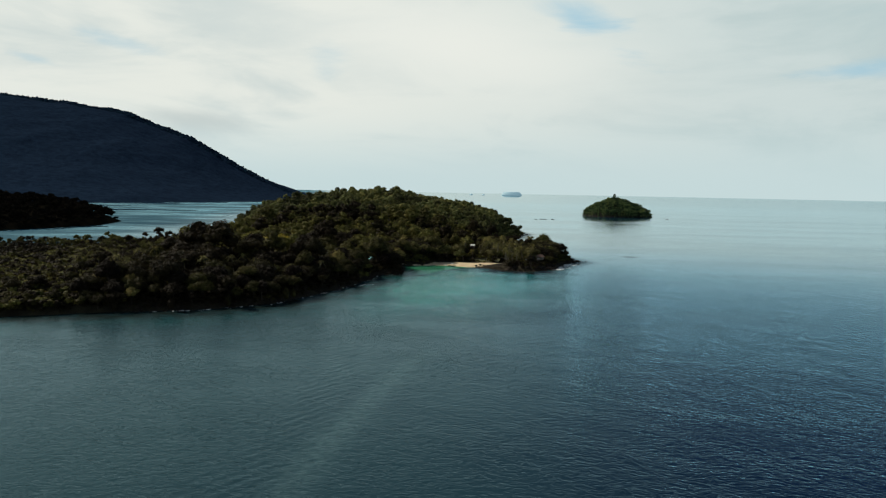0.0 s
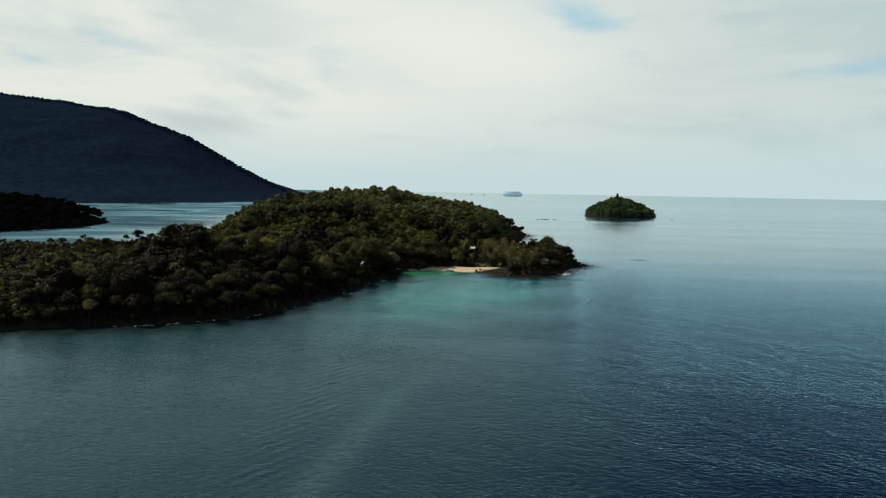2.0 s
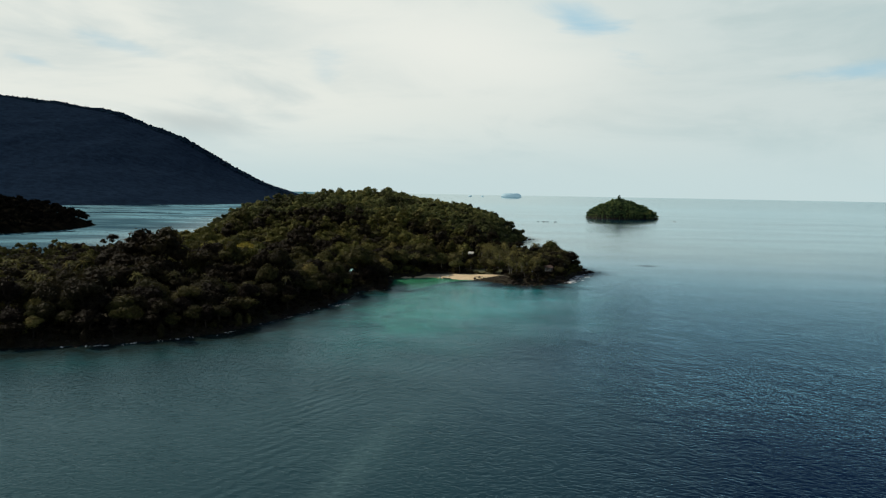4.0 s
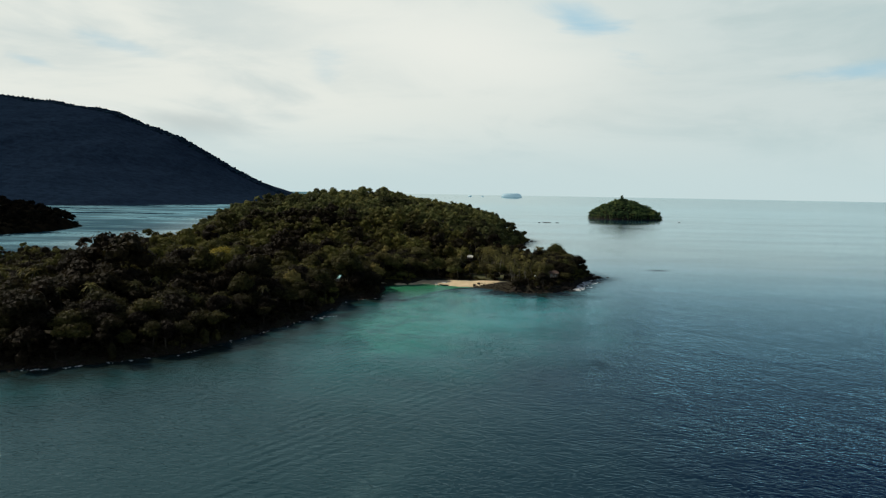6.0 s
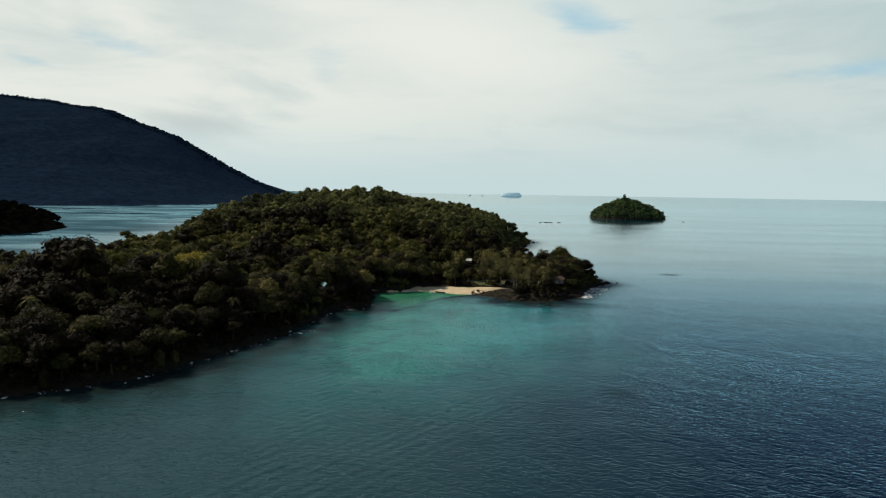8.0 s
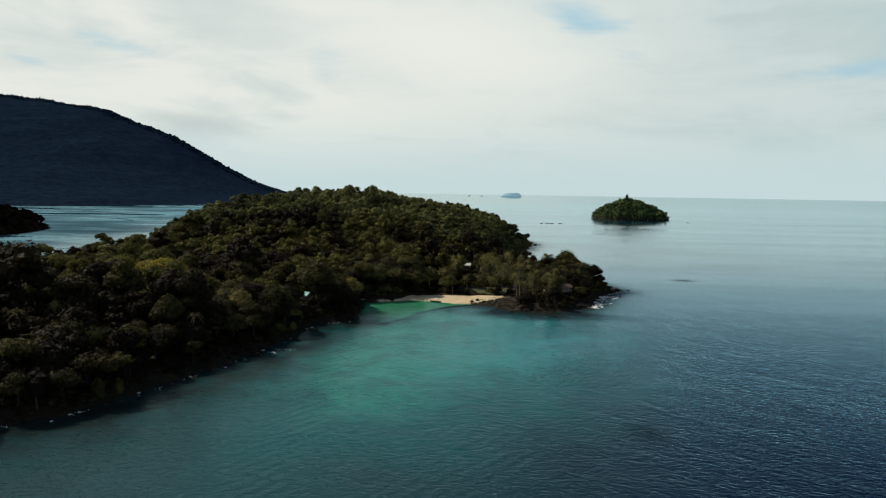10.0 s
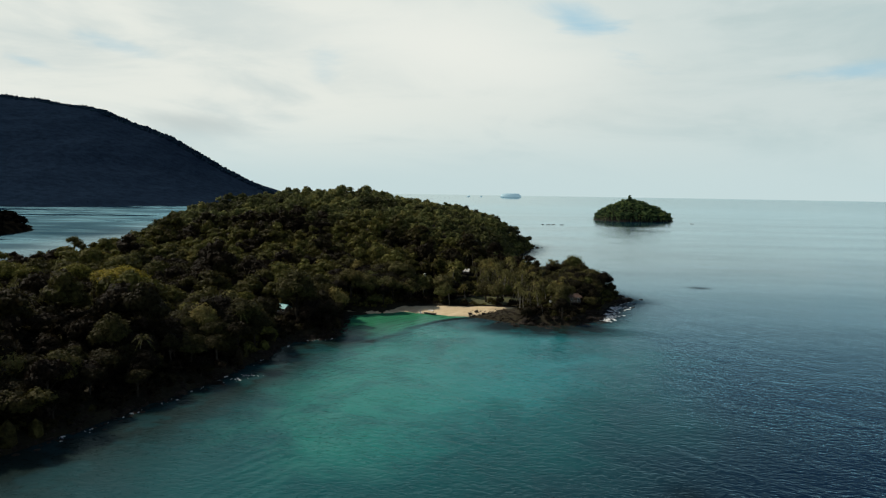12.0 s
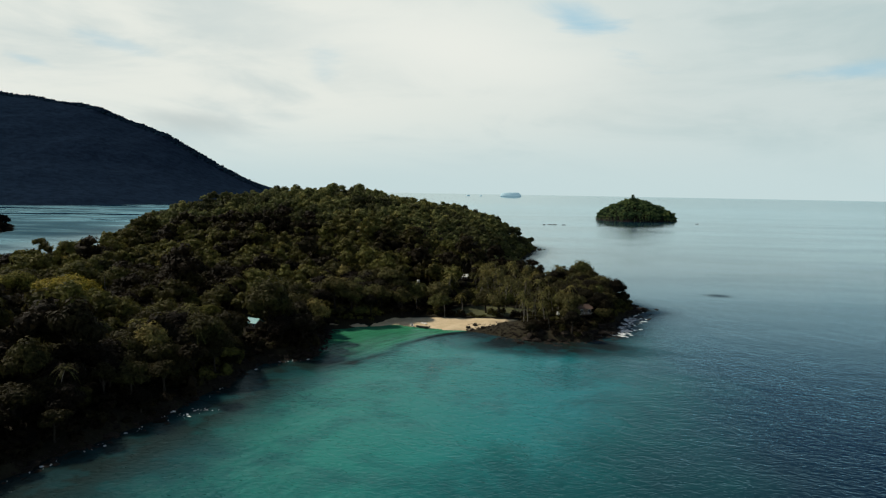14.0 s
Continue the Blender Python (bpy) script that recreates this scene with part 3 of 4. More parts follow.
def woods(name, kinds, X, Y, Z, S, rng, material, label, tone=None, rounded=False):
    """Many trees as one mesh: turned and scaled copies of a few crowns."""
    V, F3, F4, T, n = [], [], [], [], 0
    pick = rng.integers(0, len(kinds), len(X))
    tone = rng.uniform(0, 1, len(X)) if tone is None else tone
    for k, (v, f3, f4) in enumerate(kinds):
        i = np.nonzero(pick == k)[0]
        if not len(i):
            continue
        a_ = rng.uniform(0, 6.28, len(i))
        c, s = np.cos(a_), np.sin(a_)
        W = np.empty((len(i), len(v), 3))
        W[..., 0] = (v[:, 0] * c[:, None] - v[:, 1] * s[:, None]) * S[i, None] + X[i, None]
        W[..., 1] = (v[:, 0] * s[:, None] + v[:, 1] * c[:, None]) * S[i, None] + Y[i, None]
        W[..., 2] = v[:, 2] * (S[i] * rng.uniform(0.85, 1.2, len(i)))[:, None] + Z[i, None]
        V.append(W.reshape(-1, 3))
        off = n + np.arange(len(i)) * len(v)
        F3.append((f3[None] + off[:, None, None]).reshape(-1, 3))
        if len(f4):
            F4.append((f4[None] + off[:, None, None]).reshape(-1, 4))
        T.append(np.repeat(tone[i], len(v)))
        n += len(i) * len(v)
    faces = [np.concatenate(F3)] + ([np.concatenate(F4)] if F4 else [])
    ob = new(name, mesh_arrays(name, np.concatenate(V), faces, material, rounded, {"tone": np.concatenate(T)}))
    return tagged(ob, label, "woods", kind="stuff")


def trunk_mesh(rng, height, radius, limbs=4, spread=2.6):
    lean = rng.uniform(-0.5, 0.5, 2)
    pts = [(lean[0] * t, lean[1] * t, height * t - 0.6 * (1 - t)) for t in (0, 0.35, 0.7, 1.0)]
    pieces = [tube(pts, [radius * 1.5, radius, radius * 0.8, radius * 0.45])]
    for k in range(limbs):
        a_ = k * 2.3 + rng.uniform(0, 1)
        z0 = height * rng.uniform(0.5, 0.8)
        pieces.append(branch((lean[0] * 0.6, lean[1] * 0.6, z0),
                             (spread * math.cos(a_), spread * math.sin(a_), z0 + height * 0.35), radius * 0.5, radius * 0.15))
    return joined(pieces)


def lift(c, z):
    v, f3, f4 = c
    return v + np.array([0, 0, z]), f3, f4


def skirted(c, z, r):
    """The crown, with the dark growth that closes in under it."""
    v, f3, f4 = lift(c, z)
    return np.concatenate([v, ICO1[0] * np.array([r, r, z * 0.8]) + np.array([0, 0, z * 0.45])]), np.concatenate([f3, ICO1[1] + len(v)]), f4


rng = np.random.default_rng(7)
OPEN = lambda X, Y: (beach_amount(X, Y) < 0.05) & (lawn_amount(X, Y) < 0.1) & ~((X > -14) & (X < 16) & (Y > 488) & (Y < 514 - 0.15 * X))
HOUSE, HUT, TANK, YELLOW = (-81.5, 461.0), (-11.3, 622.0), (-34.0, 575.0), (-143.5, 450.5)


def clear_of(X, Y, spots, r):
    k = np.ones(X.shape, bool)
    for (a_, b_) in spots:
        k &= np.hypot(X - a_, Y - b_) > r
    return k


# lines of sight kept open by low growth only: (from, to, half width)
LANES = [((-82, 461), (-70, 428), 3.6), ((-10.5, 613), (-7.5, 520), 6.0), ((-33.4, 572), (-28, 522), 7.5), ((43, 512), (38, 490), 3.7), ((32, 511), (29, 488), 3.0)]


def in_lane(X, Y):
    k = np.zeros(X.shape, bool)
    for (ax, ay), (bx, by), w in LANES:
        dx, dy = bx - ax, by - ay
        t = np.clip(((X - ax) * dx + (Y - ay) * dy) / (dx * dx + dy * dy), 0, 1)
        k |= np.hypot(X - ax - t * dx, Y - ay - t * dy) < w
    return k


# nearest wood, along the southern shore, behind the beach and on the headland: trees of their own
def near_ok(X, Y):
    d = inland(X, Y)
    strip = (d > 2.5) & (d < 24) & (Y < 495) & (X > -190)
    head = (d > np.where(X > 44, 3.6, 5.0)) & (X > 33) & (X < 67) & (Y > 486) & (Y < 600)
    back = (d > 3) & (X > -75) & (X < 7) & (Y > 495) & (Y < 545)
    return (strip | head | back) & OPEN(X, Y) & clear_of(X, Y, [HOUSE], 7) & clear_of(X, Y, [YELLOW], 9) & ~in_lane(X, Y)


def tree_kind(rng, radius, height, lobes, cards, card, material, bole, flat=0.6, lobe=1.0):
    """Trunk and crown meshes of a broad-leaved tree."""
    v, f = trunk_mesh(rng, bole + height * 0.45, 0.22 + radius * 0.03, 5, radius * 0.5)
    c = lift(crown(rng, radius, height, lobes, cards, card, flat, lobe=lobe), bole)
    return (mesh_arrays("trunk", v, [f], M_BARK, True), mesh_arrays("crown", c[0], [c[1], c[2]], material))


def plant(name, meshes, m, label, category, group):
    root = new(name)
    root.matrix_world = m
    root.empty_display_size = 1.0
    for n_, me in zip(("trunk", "crown"), meshes):
        mesh_part(n_, me, root)
    return tagged(root, label, category, group)


near_kinds = [tree_kind(rng, rng.uniform(3.8, 5.8), rng.uniform(7, 11), int(rng.integers(8, 14)), 1500, 0.42, M_TREE, rng.uniform(0.6, 3.0))
              for _ in range(10)]
# the same trees again, with shade painted into their leaves
shaded_kinds = []
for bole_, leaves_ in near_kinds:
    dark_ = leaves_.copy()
    dark_.materials[0] = M_TREE_SHADED
    shaded_kinds.append((bole_, dark_))
TOP = {k[1].name: max(v.co.z for v in k[1].vertices) for k in near_kinds}
X, Y = scatter(rng, (-200, 84), (250, 610), 6.3, near_ok)
Z = land(X, Y)
D = inland(X, Y)
for x, y, z, d in zip(X, Y, Z, D):
    s = (0.55 + 0.5 * min(d / 14, 1)) * (0.95 if x > 40 else 1.0) * float(np.exp(rng.normal(0, 0.2)))
    kind = near_kinds[int(rng.integers(0, len(near_kinds)))]
    if x > 30:
        s = min(s, max(np.interp(x, (30, 40, 50, 57, 64, 68, 72), (13.0, 15.0, 17.0, 16.5, 16.0, 10.0, 7.0)) - z, 2.5) / TOP[kind[1].name])
    plant("broadleaf_tree", kind if x > -60 else shaded_kinds[near_kinds.index(kind)],
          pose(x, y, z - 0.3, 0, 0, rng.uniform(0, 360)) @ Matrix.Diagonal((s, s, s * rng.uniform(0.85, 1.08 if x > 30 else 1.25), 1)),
          "dark green tree with a dense crown over a rocky headland" if x > 26 else
          "dark green tree with a spreading crown behind the beach" if y > 495 else
          "dark broad-leaved tree leaning over the rocky shore" if d < 9 else
          "dark green broad-leaved tree in dense wood near the shore", "tree", "trees along the shore")

for x, y, top in ((51.0, 580.0, 22.6), (47.0, 577.0, 19.5), (55.0, 575.0, 18.5), (58.5, 555.0, 17.0), (63.5, 551.5, 16.7), (66.5, 549.0, 10.5), (38.0, 570.0, 19.2), (29.0, 561.0, 17.5), (1.4, 528.0, 13.9), (-31.0, 536.0, 15.0), (-20.0, 539.0, 11.5), (12.0, 543.0, 10.0), (-8.0, 542.0, 11.0)):
    s = (top - float(land(np.array(x), np.array(y)))) / TOP[near_kinds[3][1].name]
    plant("broadleaf_tree", near_kinds[3], pose(x, y, land(np.array(x), np.array(y)) - 0.3, 0, 0, x * 9) @ Matrix.Diagonal((s, s, s, 1)),
          "tall dark green broad-leaved tree standing free", "tree", "trees along the shore")

# a broad yellow-leaved tree that rises over the wood
yellow = [tree_kind(rng, 13.0, 11.0, 46, 9000, 0.42, M_YELLOW, 7.4, 0.66, 0.5)]
plant("yellow_tree", yellow[0], pose(YELLOW[0], YELLOW[1], land(np.array(YELLOW[0]), np.array(YELLOW[1])) - 0.3),
      "tall spreading tree with yellowish olive leaves", "tree", "")

own = np.random.default_rng(17)
olive = [tree_kind(own, own.uniform(6.0, 8.0), 7.0, 16, 2800, 0.42, M_OLIVE, 8.5, 0.6, 0.7) for _ in range(2)]
for k, (x, y, s) in enumerate(((-166.0, 456.0, 1.0), (-181.0, 450.0, 0.95), (-196.0, 457.0, 1.0), (-212.0, 452.0, 0.9), (-132.0, 446.0, 0.78), (-94.0, 452.0, 0.66))):
    plant("broadleaf_tree", olive[k % 2], pose(x, y, land(np.array(x), np.array(y)) - 0.3, 0, 0, k * 77) @ Matrix.Diagonal((s, s, s * 1.22, 1)),
          "tall broad-crowned tree with yellowish green leaves", "tree", "yellowish trees over the wood")

# the rest of the island's wood
mid_kinds = [skirted(crown(rng, rng.uniform(3.6, 5.5), rng.uniform(6, 11), int(rng.integers(6, 10)), 460, 0.56), rng.uniform(2, 5), 1.7) for _ in range(12)]
far_kinds = [skirted(crown(rng, rng.uniform(2.8, 4.2), rng.uniform(6, 9), int(rng.integers(3, 6)), 125, 0.76), rng.uniform(2, 4.5), 1.5) for _ in range(12)]
thin_kinds = [lift(crown(rng, rng.uniform(4.0, 5.5), rng.uniform(7, 10), int(rng.integers(2, 4)), 60, 1.3), rng.uniform(2, 4)) for _ in range(6)]
bush_kinds = [crown(rng, rng.uniform(1.7, 2.8), rng.uniform(2.2, 3.6), int(rng.integers(3, 5)), 44, 0.58) for _ in range(6)]


def yard(X, Y):
    """Open ground between the hut and the beach."""
    return (np.abs(X + 0.02 * (Y - 622) - HUT[0]) < 4.2) & (Y > 592) & (Y < 624)


def rest_ok(X, Y):
    d = inland(X, Y)
    grove = (flat_amount(X, Y) > 0.45) & (Y > 545) & (X > -25) & (fbm(X / 18, Y / 18, 77) < 0.52)
    return (d > 1.0) & ~near_ok(X, Y) & ~((X > 7) & (Y < 606)) & OPEN(X, Y) & clear_of(X, Y, [HOUSE], 6) & clear_of(X, Y, [(-87, 463), (-93, 466)], 5) & clear_of(X, Y, [HUT, TANK], 3.8) & ~yard(X, Y) & clear_of(X, Y, [(-17, 624), (-23, 627), (-29, 629)], 5) & clear_of(X, Y, [YELLOW], 9) & ~grove & ~in_lane(X, Y)


def sizes(X, Y, rng, spread):
    """Trees of like height stand in groups; a few rise above the rest."""
    s = (0.58 + 0.62 * fbm(X / 22, Y / 22, 91)) * (0.44 + 0.56 * smooth(X + 0.25 * (Y - 480), -275, -190))
    s = s * np.where((X > 8) & (Y > 598) & (Y < 720), 0.62, 1.0)
    return s * np.exp(rng.normal(0, spread, len(X))) * np.where(rng.uniform(0, 1, len(X)) > 0.95, 1.35, 1.0)


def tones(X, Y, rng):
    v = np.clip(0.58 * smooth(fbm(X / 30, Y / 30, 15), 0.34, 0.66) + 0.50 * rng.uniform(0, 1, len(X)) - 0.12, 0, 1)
    return v * (1 - 0.5 * smooth(-Y - 0.35 * X, -400, -320))      # south shore's shade put into the leaf tone


def sight(X, Y):
    return X > -0.80 * Y - 8


def closer(X, Y):
    return (Y < 520) & (X > -240)


X, Y = scatter(rng, (-464, 92), (240, 1040), 6.2, lambda X, Y: rest_ok(X, Y) & closer(X, Y) & sight(X, Y))
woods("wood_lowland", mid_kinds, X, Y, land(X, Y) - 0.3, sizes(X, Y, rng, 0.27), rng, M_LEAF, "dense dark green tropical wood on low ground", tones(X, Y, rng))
X, Y = scatter(rng, (-464, 92), (240, 1040), 5.5, lambda X, Y: rest_ok(X, Y) & (Y < 660) & ~closer(X, Y) & sight(X, Y))
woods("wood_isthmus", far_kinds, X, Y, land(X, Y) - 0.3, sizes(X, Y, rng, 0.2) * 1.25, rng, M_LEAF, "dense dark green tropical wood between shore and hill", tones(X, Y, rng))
X, Y = scatter(rng, (-464, 92), (640, 1040), 4.7, lambda X, Y: rest_ok(X, Y) & (Y >= 660) & (Y < 870))
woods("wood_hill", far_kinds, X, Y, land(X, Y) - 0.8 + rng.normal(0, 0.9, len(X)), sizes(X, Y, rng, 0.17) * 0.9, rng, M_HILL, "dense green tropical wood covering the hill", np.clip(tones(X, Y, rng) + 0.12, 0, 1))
X, Y = scatter(rng, (-464, 92), (240, 1040), 9.0, lambda X, Y: rest_ok(X, Y) & ((Y >= 870) | ~sight(X, Y)))
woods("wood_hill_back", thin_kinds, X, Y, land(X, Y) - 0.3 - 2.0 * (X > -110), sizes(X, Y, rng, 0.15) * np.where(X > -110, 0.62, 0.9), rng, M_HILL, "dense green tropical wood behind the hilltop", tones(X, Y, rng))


# low growth: along the banks, under the nearest trees and in the palm grove
def bush_ok(X, Y):
    d = inland(X, Y)
    bank = (d > np.where(X > 0, np.where(Y > 508, 2.2, 4.0), 1.6)) & (d < 15) & (Y < 640) & (X > -330)
    bank |= (X > -78) & (X < 32) & (Y > 500) & (Y < 552) & (d > 1)
    grove = (flat_amount(X, Y) > 0.35) & (d > 2) & (rng.uniform(0, 1, X.shape) > 0.35)
    return (bank | grove | ((in_lane(X, Y) | (np.hypot(X - YELLOW[0], Y - YELLOW[1]) < 13)) & (d > 1))) & OPEN(X, Y) & clear_of(X, Y, [HOUSE], 4) & clear_of(X, Y, [HUT, (-10.8, 615), (-10.4, 610)], 6) & clear_of(X, Y, [TANK, (-33, 566)], 4) & clear_of(X, Y, [(42.5, 511), (41.5, 506)], 3.2) & clear_of(X, Y, [(32, 513), (31.2, 508), (30.5, 503)], 2.6)


X, Y = scatter(rng, (-330, 84), (240, 700), 2.9, bush_ok)
BX, BY = scatter(np.random.default_rng(3), (0, 84), (690, 930), 3.0, lambda X, Y: (inland(X, Y) > 0.8) & (inland(X, Y) < 16))
WX, WY = scatter(np.random.default_rng(4), (-300, -165), (255, 470), 4.6, lambda X, Y: (inland(X, Y) > 2) & (X > -0.76 * Y - 4) & (X < -0.45 * Y))
BX, BY = np.concatenate([BX, WX]), np.concatenate([BY, WY])
S = rng.uniform(0.6, 1.45, len(X))
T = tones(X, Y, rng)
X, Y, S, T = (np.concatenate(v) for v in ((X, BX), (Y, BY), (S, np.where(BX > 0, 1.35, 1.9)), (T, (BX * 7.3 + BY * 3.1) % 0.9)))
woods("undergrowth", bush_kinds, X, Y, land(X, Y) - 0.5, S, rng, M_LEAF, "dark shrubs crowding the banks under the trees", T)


# ---------------------------------------------------------------- palms
def palm_kind(rng, height, lean):
    a_ = rng.uniform(0, 6.28)
    dx, dy = math.cos(a_) * lean, math.sin(a_) * lean
    ts = np.linspace(0, 1, 7)
    v, f = tube([(dx * t * t, dy * t * t, height * t - 0.5 * (1 - t)) for t in ts], 0.19 - 0.09 * ts ** 0.6, 7)
    trunk = mesh_arrays("trunk", v, [f], M_PALMBARK, True)
    top = np.array([dx, dy, height])
    Q, T = [], []
    for k in range(19):
        az = k * 2.39996 + rng.uniform(-0.15, 0.15)
        rise = 1.2 - 1.65 * (k / 18) + rng.uniform(-0.12, 0.12)
        L_ = rng.uniform(2.9, 3.9)
        u = np.array([math.cos(az), math.sin(az), 0])
        side = np.array([-math.sin(az), math.cos(az), 0])
        seg = 11
        t = np.linspace(0, 1, seg + 1)
        along = L_ * t * (1 - 0.12 * t)
        zz = math.sin(rise) * along - 0.95 * t ** 2.2 * L_ * 0.62
        P = top + u * (along * math.cos(rise))[:, None] + np.array([0, 0, 1]) * zz[:, None]
        for q in range(seg):
            for sg in (-1, 1):
                w = (0.62 - 0.40 * t[q]) * rng.uniform(0.8, 1.1)
                tip = (P[q] + P[q + 1]) / 2 + side * sg * w + u * 0.30 - np.array([0, 0, 0.38 * w + rng.uniform(0, 0.15)])
                T.append([P[q], P[q + 1], tip])
    T = np.array(T).reshape(-1, 3)
    leaf = mesh_arrays("crown", T, [np.arange(len(T)).reshape(-1, 3)], M_PALM)
    return trunk, leaf


palm_kinds = [palm_kind(rng, rng.uniform(7.5, 12.5), rng.uniform(0.4, 2.6)) for _ in range(7)]


def palm_ok(X, Y):
    d = inland(X, Y)
    g = (flat_amount(X, Y) > 0.40) & (Y > 542) & (X > -22)
    side = (X > 7) & (X < 36) & (Y > 491) & (Y < 575)
    return (d > 3) & (g | side) & (lawn_amount(X, Y) < 0.35) & OPEN(X, Y - 2) & clear_of(X, Y, [HUT], 4) & ~yard(X, Y) & ~in_lane(X, Y)


X, Y = scatter(rng, (-60, 60), (490, 690), 5.1, palm_ok)
X = np.concatenate([X, (-16.6, -30.0, 10.0, 14.0, -9.0, 4.5, 8.0, 16.5, -95.0, -112.0, -128.0, -140.0, -92.0, -160.0)])
Y = np.concatenate([Y, (517.5, 527.0, 531.0, 522.0, 523.0, 521.0, 526.0, 519.0, 372.0, 398.0, 365.0, 388.0, 440.0, 350.0)])
PX, PY = scatter(rng, (-215, -66), (335, 500), 15.0, lambda X, Y: (inland(X, Y) > 7) & clear_of(X, Y, [HOUSE], 7) & clear_of(X, Y, [YELLOW], 12) & ~in_lane(X, Y)
                 & (fbm(X / 40, Y / 40, 55) > 0.42))
N_GROVE = len(X)
X, Y = np.concatenate([X, PX]), np.concatenate([Y, PY])
for k, (x, y, z) in enumerate(zip(X, Y, land(X, Y))):
    s = (rng.uniform(0.7, 1.25) if k < N_GROVE else rng.uniform(1.0, 1.25)) * (0.82 if x > 20 else 1.0)
    plant("coconut_palm", palm_kinds[int(rng.integers(0, 7))], pose(x, y, z, 0, 0, rng.uniform(0, 360)) @ Matrix.Diagonal((s, s, s, 1)),
          "coconut palm with a slim grey trunk and olive fronds" if k < N_GROVE else "tall coconut palm rising out of the dark wood",
          "palm tree", "palms behind the beach" if k < N_GROVE else "palms in the wood")


# ---------------------------------------------------------------- islet, spit and mountain
def dome(cx, cy, rx, ry, top, power, seed):
    def f(X, Y):
        r2 = ((X - cx) / rx) ** 2 + ((Y - cy) / ry) ** 2 + (fbm(X / rx * 3, Y / ry * 3, seed) - 0.5) * 0.25
        return np.where(r2 < 1, 1.5 + top * np.clip(1 - r2, 0, 1) ** power, np.maximum((1 - r2) * 8, -4))
    return f


islet_base = dome(330, 1690, 85, 74, 35, 0.9, 41)


def islet_h(X, Y):
    z = islet_base(X, Y)
    return z + np.where(z > 2, 8 * np.exp(-(((X - 318) / 20) ** 2 + ((Y - 1690) / 30) ** 2)), 0)


tagged(new("ground_islet", grid_mesh("ground_islet", np.arange(225, 445, 5.0), np.arange(1595, 1790, 5.0), lambda X, Y: islet_h(X, Y) - 1.3, M_ROCK,
                                     keep=lambda X, Y: islet_h(X, Y) > -3)), "dark rock and soil of a small wooded islet", "islet", kind="structure")
X, Y = scatter(rng, (235, 435), (1600, 1780), 4.4, lambda X, Y: islet_h(X, Y) > 0.3)
woods("wood_islet", far_kinds, X, Y, islet_h(X, Y) - np.clip(0.4 * islet_h(X, Y), 1.6, 4.6), rng.uniform(0.75, 1.25, len(X)) * np.clip(islet_h(X, Y) / 6, 0.6, 1) * np.where(rng.uniform(0, 1, len(X)) > 0.96, 1.35, 1.0), rng, M_ISLET, "green trees covering a small islet")

spit_h = dome(-800, 880, 255, 262, 34, 0.7, 51)
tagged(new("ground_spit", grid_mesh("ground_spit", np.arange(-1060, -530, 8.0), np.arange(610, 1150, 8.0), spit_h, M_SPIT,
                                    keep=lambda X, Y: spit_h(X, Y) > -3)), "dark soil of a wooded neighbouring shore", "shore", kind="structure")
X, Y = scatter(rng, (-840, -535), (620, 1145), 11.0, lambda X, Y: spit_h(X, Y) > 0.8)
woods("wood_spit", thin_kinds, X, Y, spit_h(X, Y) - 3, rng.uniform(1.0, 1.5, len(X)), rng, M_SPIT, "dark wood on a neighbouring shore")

RIDGE = [(-3450, 532), (-2472, 512), (-2093, 464), (-1840, 418), (-1518, 294), (-1317, 185), (-1173, 102), (-1030, 37), (-920, 0)]


def mountain_h(X, Y):
    rx, rz = zip(*RIDGE)
    top = np.interp(X, rx, rz)
    foot = np.where(X > -1172, 1910 + (X + 1172) * 1.96, 1910 + (X + 1172) * 0.25)
    t = (Y - foot) / np.maximum(3335 - foot, 50)
    up = np.clip(t, 0, 1) ** 0.85
    back = np.clip(1 - (Y - 3335) / 900, 0, 1)
    z = top * up * back + (fbm(X / 160, Y / 160, 61) - 0.5) * 30 * np.clip(t * 3, 0, 1) * np.clip(top / 120, 0, 1)
    return np.where(t < 0, np.maximum(t * 20, -5), z + 1)


tagged(new("ground_mountain", grid_mesh("ground_mountain", np.arange(-3000, -740, 20.0), np.arange(1400, 3900, 20.0), lambda X, Y: mountain_h(X, Y) + 5.0 * smooth(mountain_h(X, Y), 1, 12), M_FAR_HAZED,
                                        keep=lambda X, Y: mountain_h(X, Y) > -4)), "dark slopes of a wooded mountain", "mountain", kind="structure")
clump_kinds = []
for _ in range(6):
    v = np.concatenate([ICO1[0] * (1 + rng.uniform(-0.25, 0.25, (12, 1))) * np.array([12, 12, 6]) + np.array([0, 0, 1.5]),
                        ICO1[0] * (1 + rng.uniform(-0.25, 0.25, (12, 1))) * np.array([5.5, 5.5, 5]) + np.array([rng.uniform(-6, 6), rng.uniform(-6, 6), rng.uniform(3, 7)])])
    clump_kinds.append((v, np.concatenate([ICO1[1], ICO1[1] + 12]), np.zeros((0, 4), int)))
X, Y = scatter(rng, (-2900, -850), (3270, 3370), 10.5, lambda X, Y: (mountain_h(X, Y) > 3) & (X > -0.82 * Y))
woods("wood_mountain", clump_kinds, X, Y, mountain_h(X, Y) + 2.0, rng.uniform(0.4, 0.95, len(X)) * np.where(rng.uniform(0, 1, len(X)) > 0.94, 1.45, 1.0), rng, M_FAR_HAZED, "dark forest on the ridge of a mountain", rounded=True)

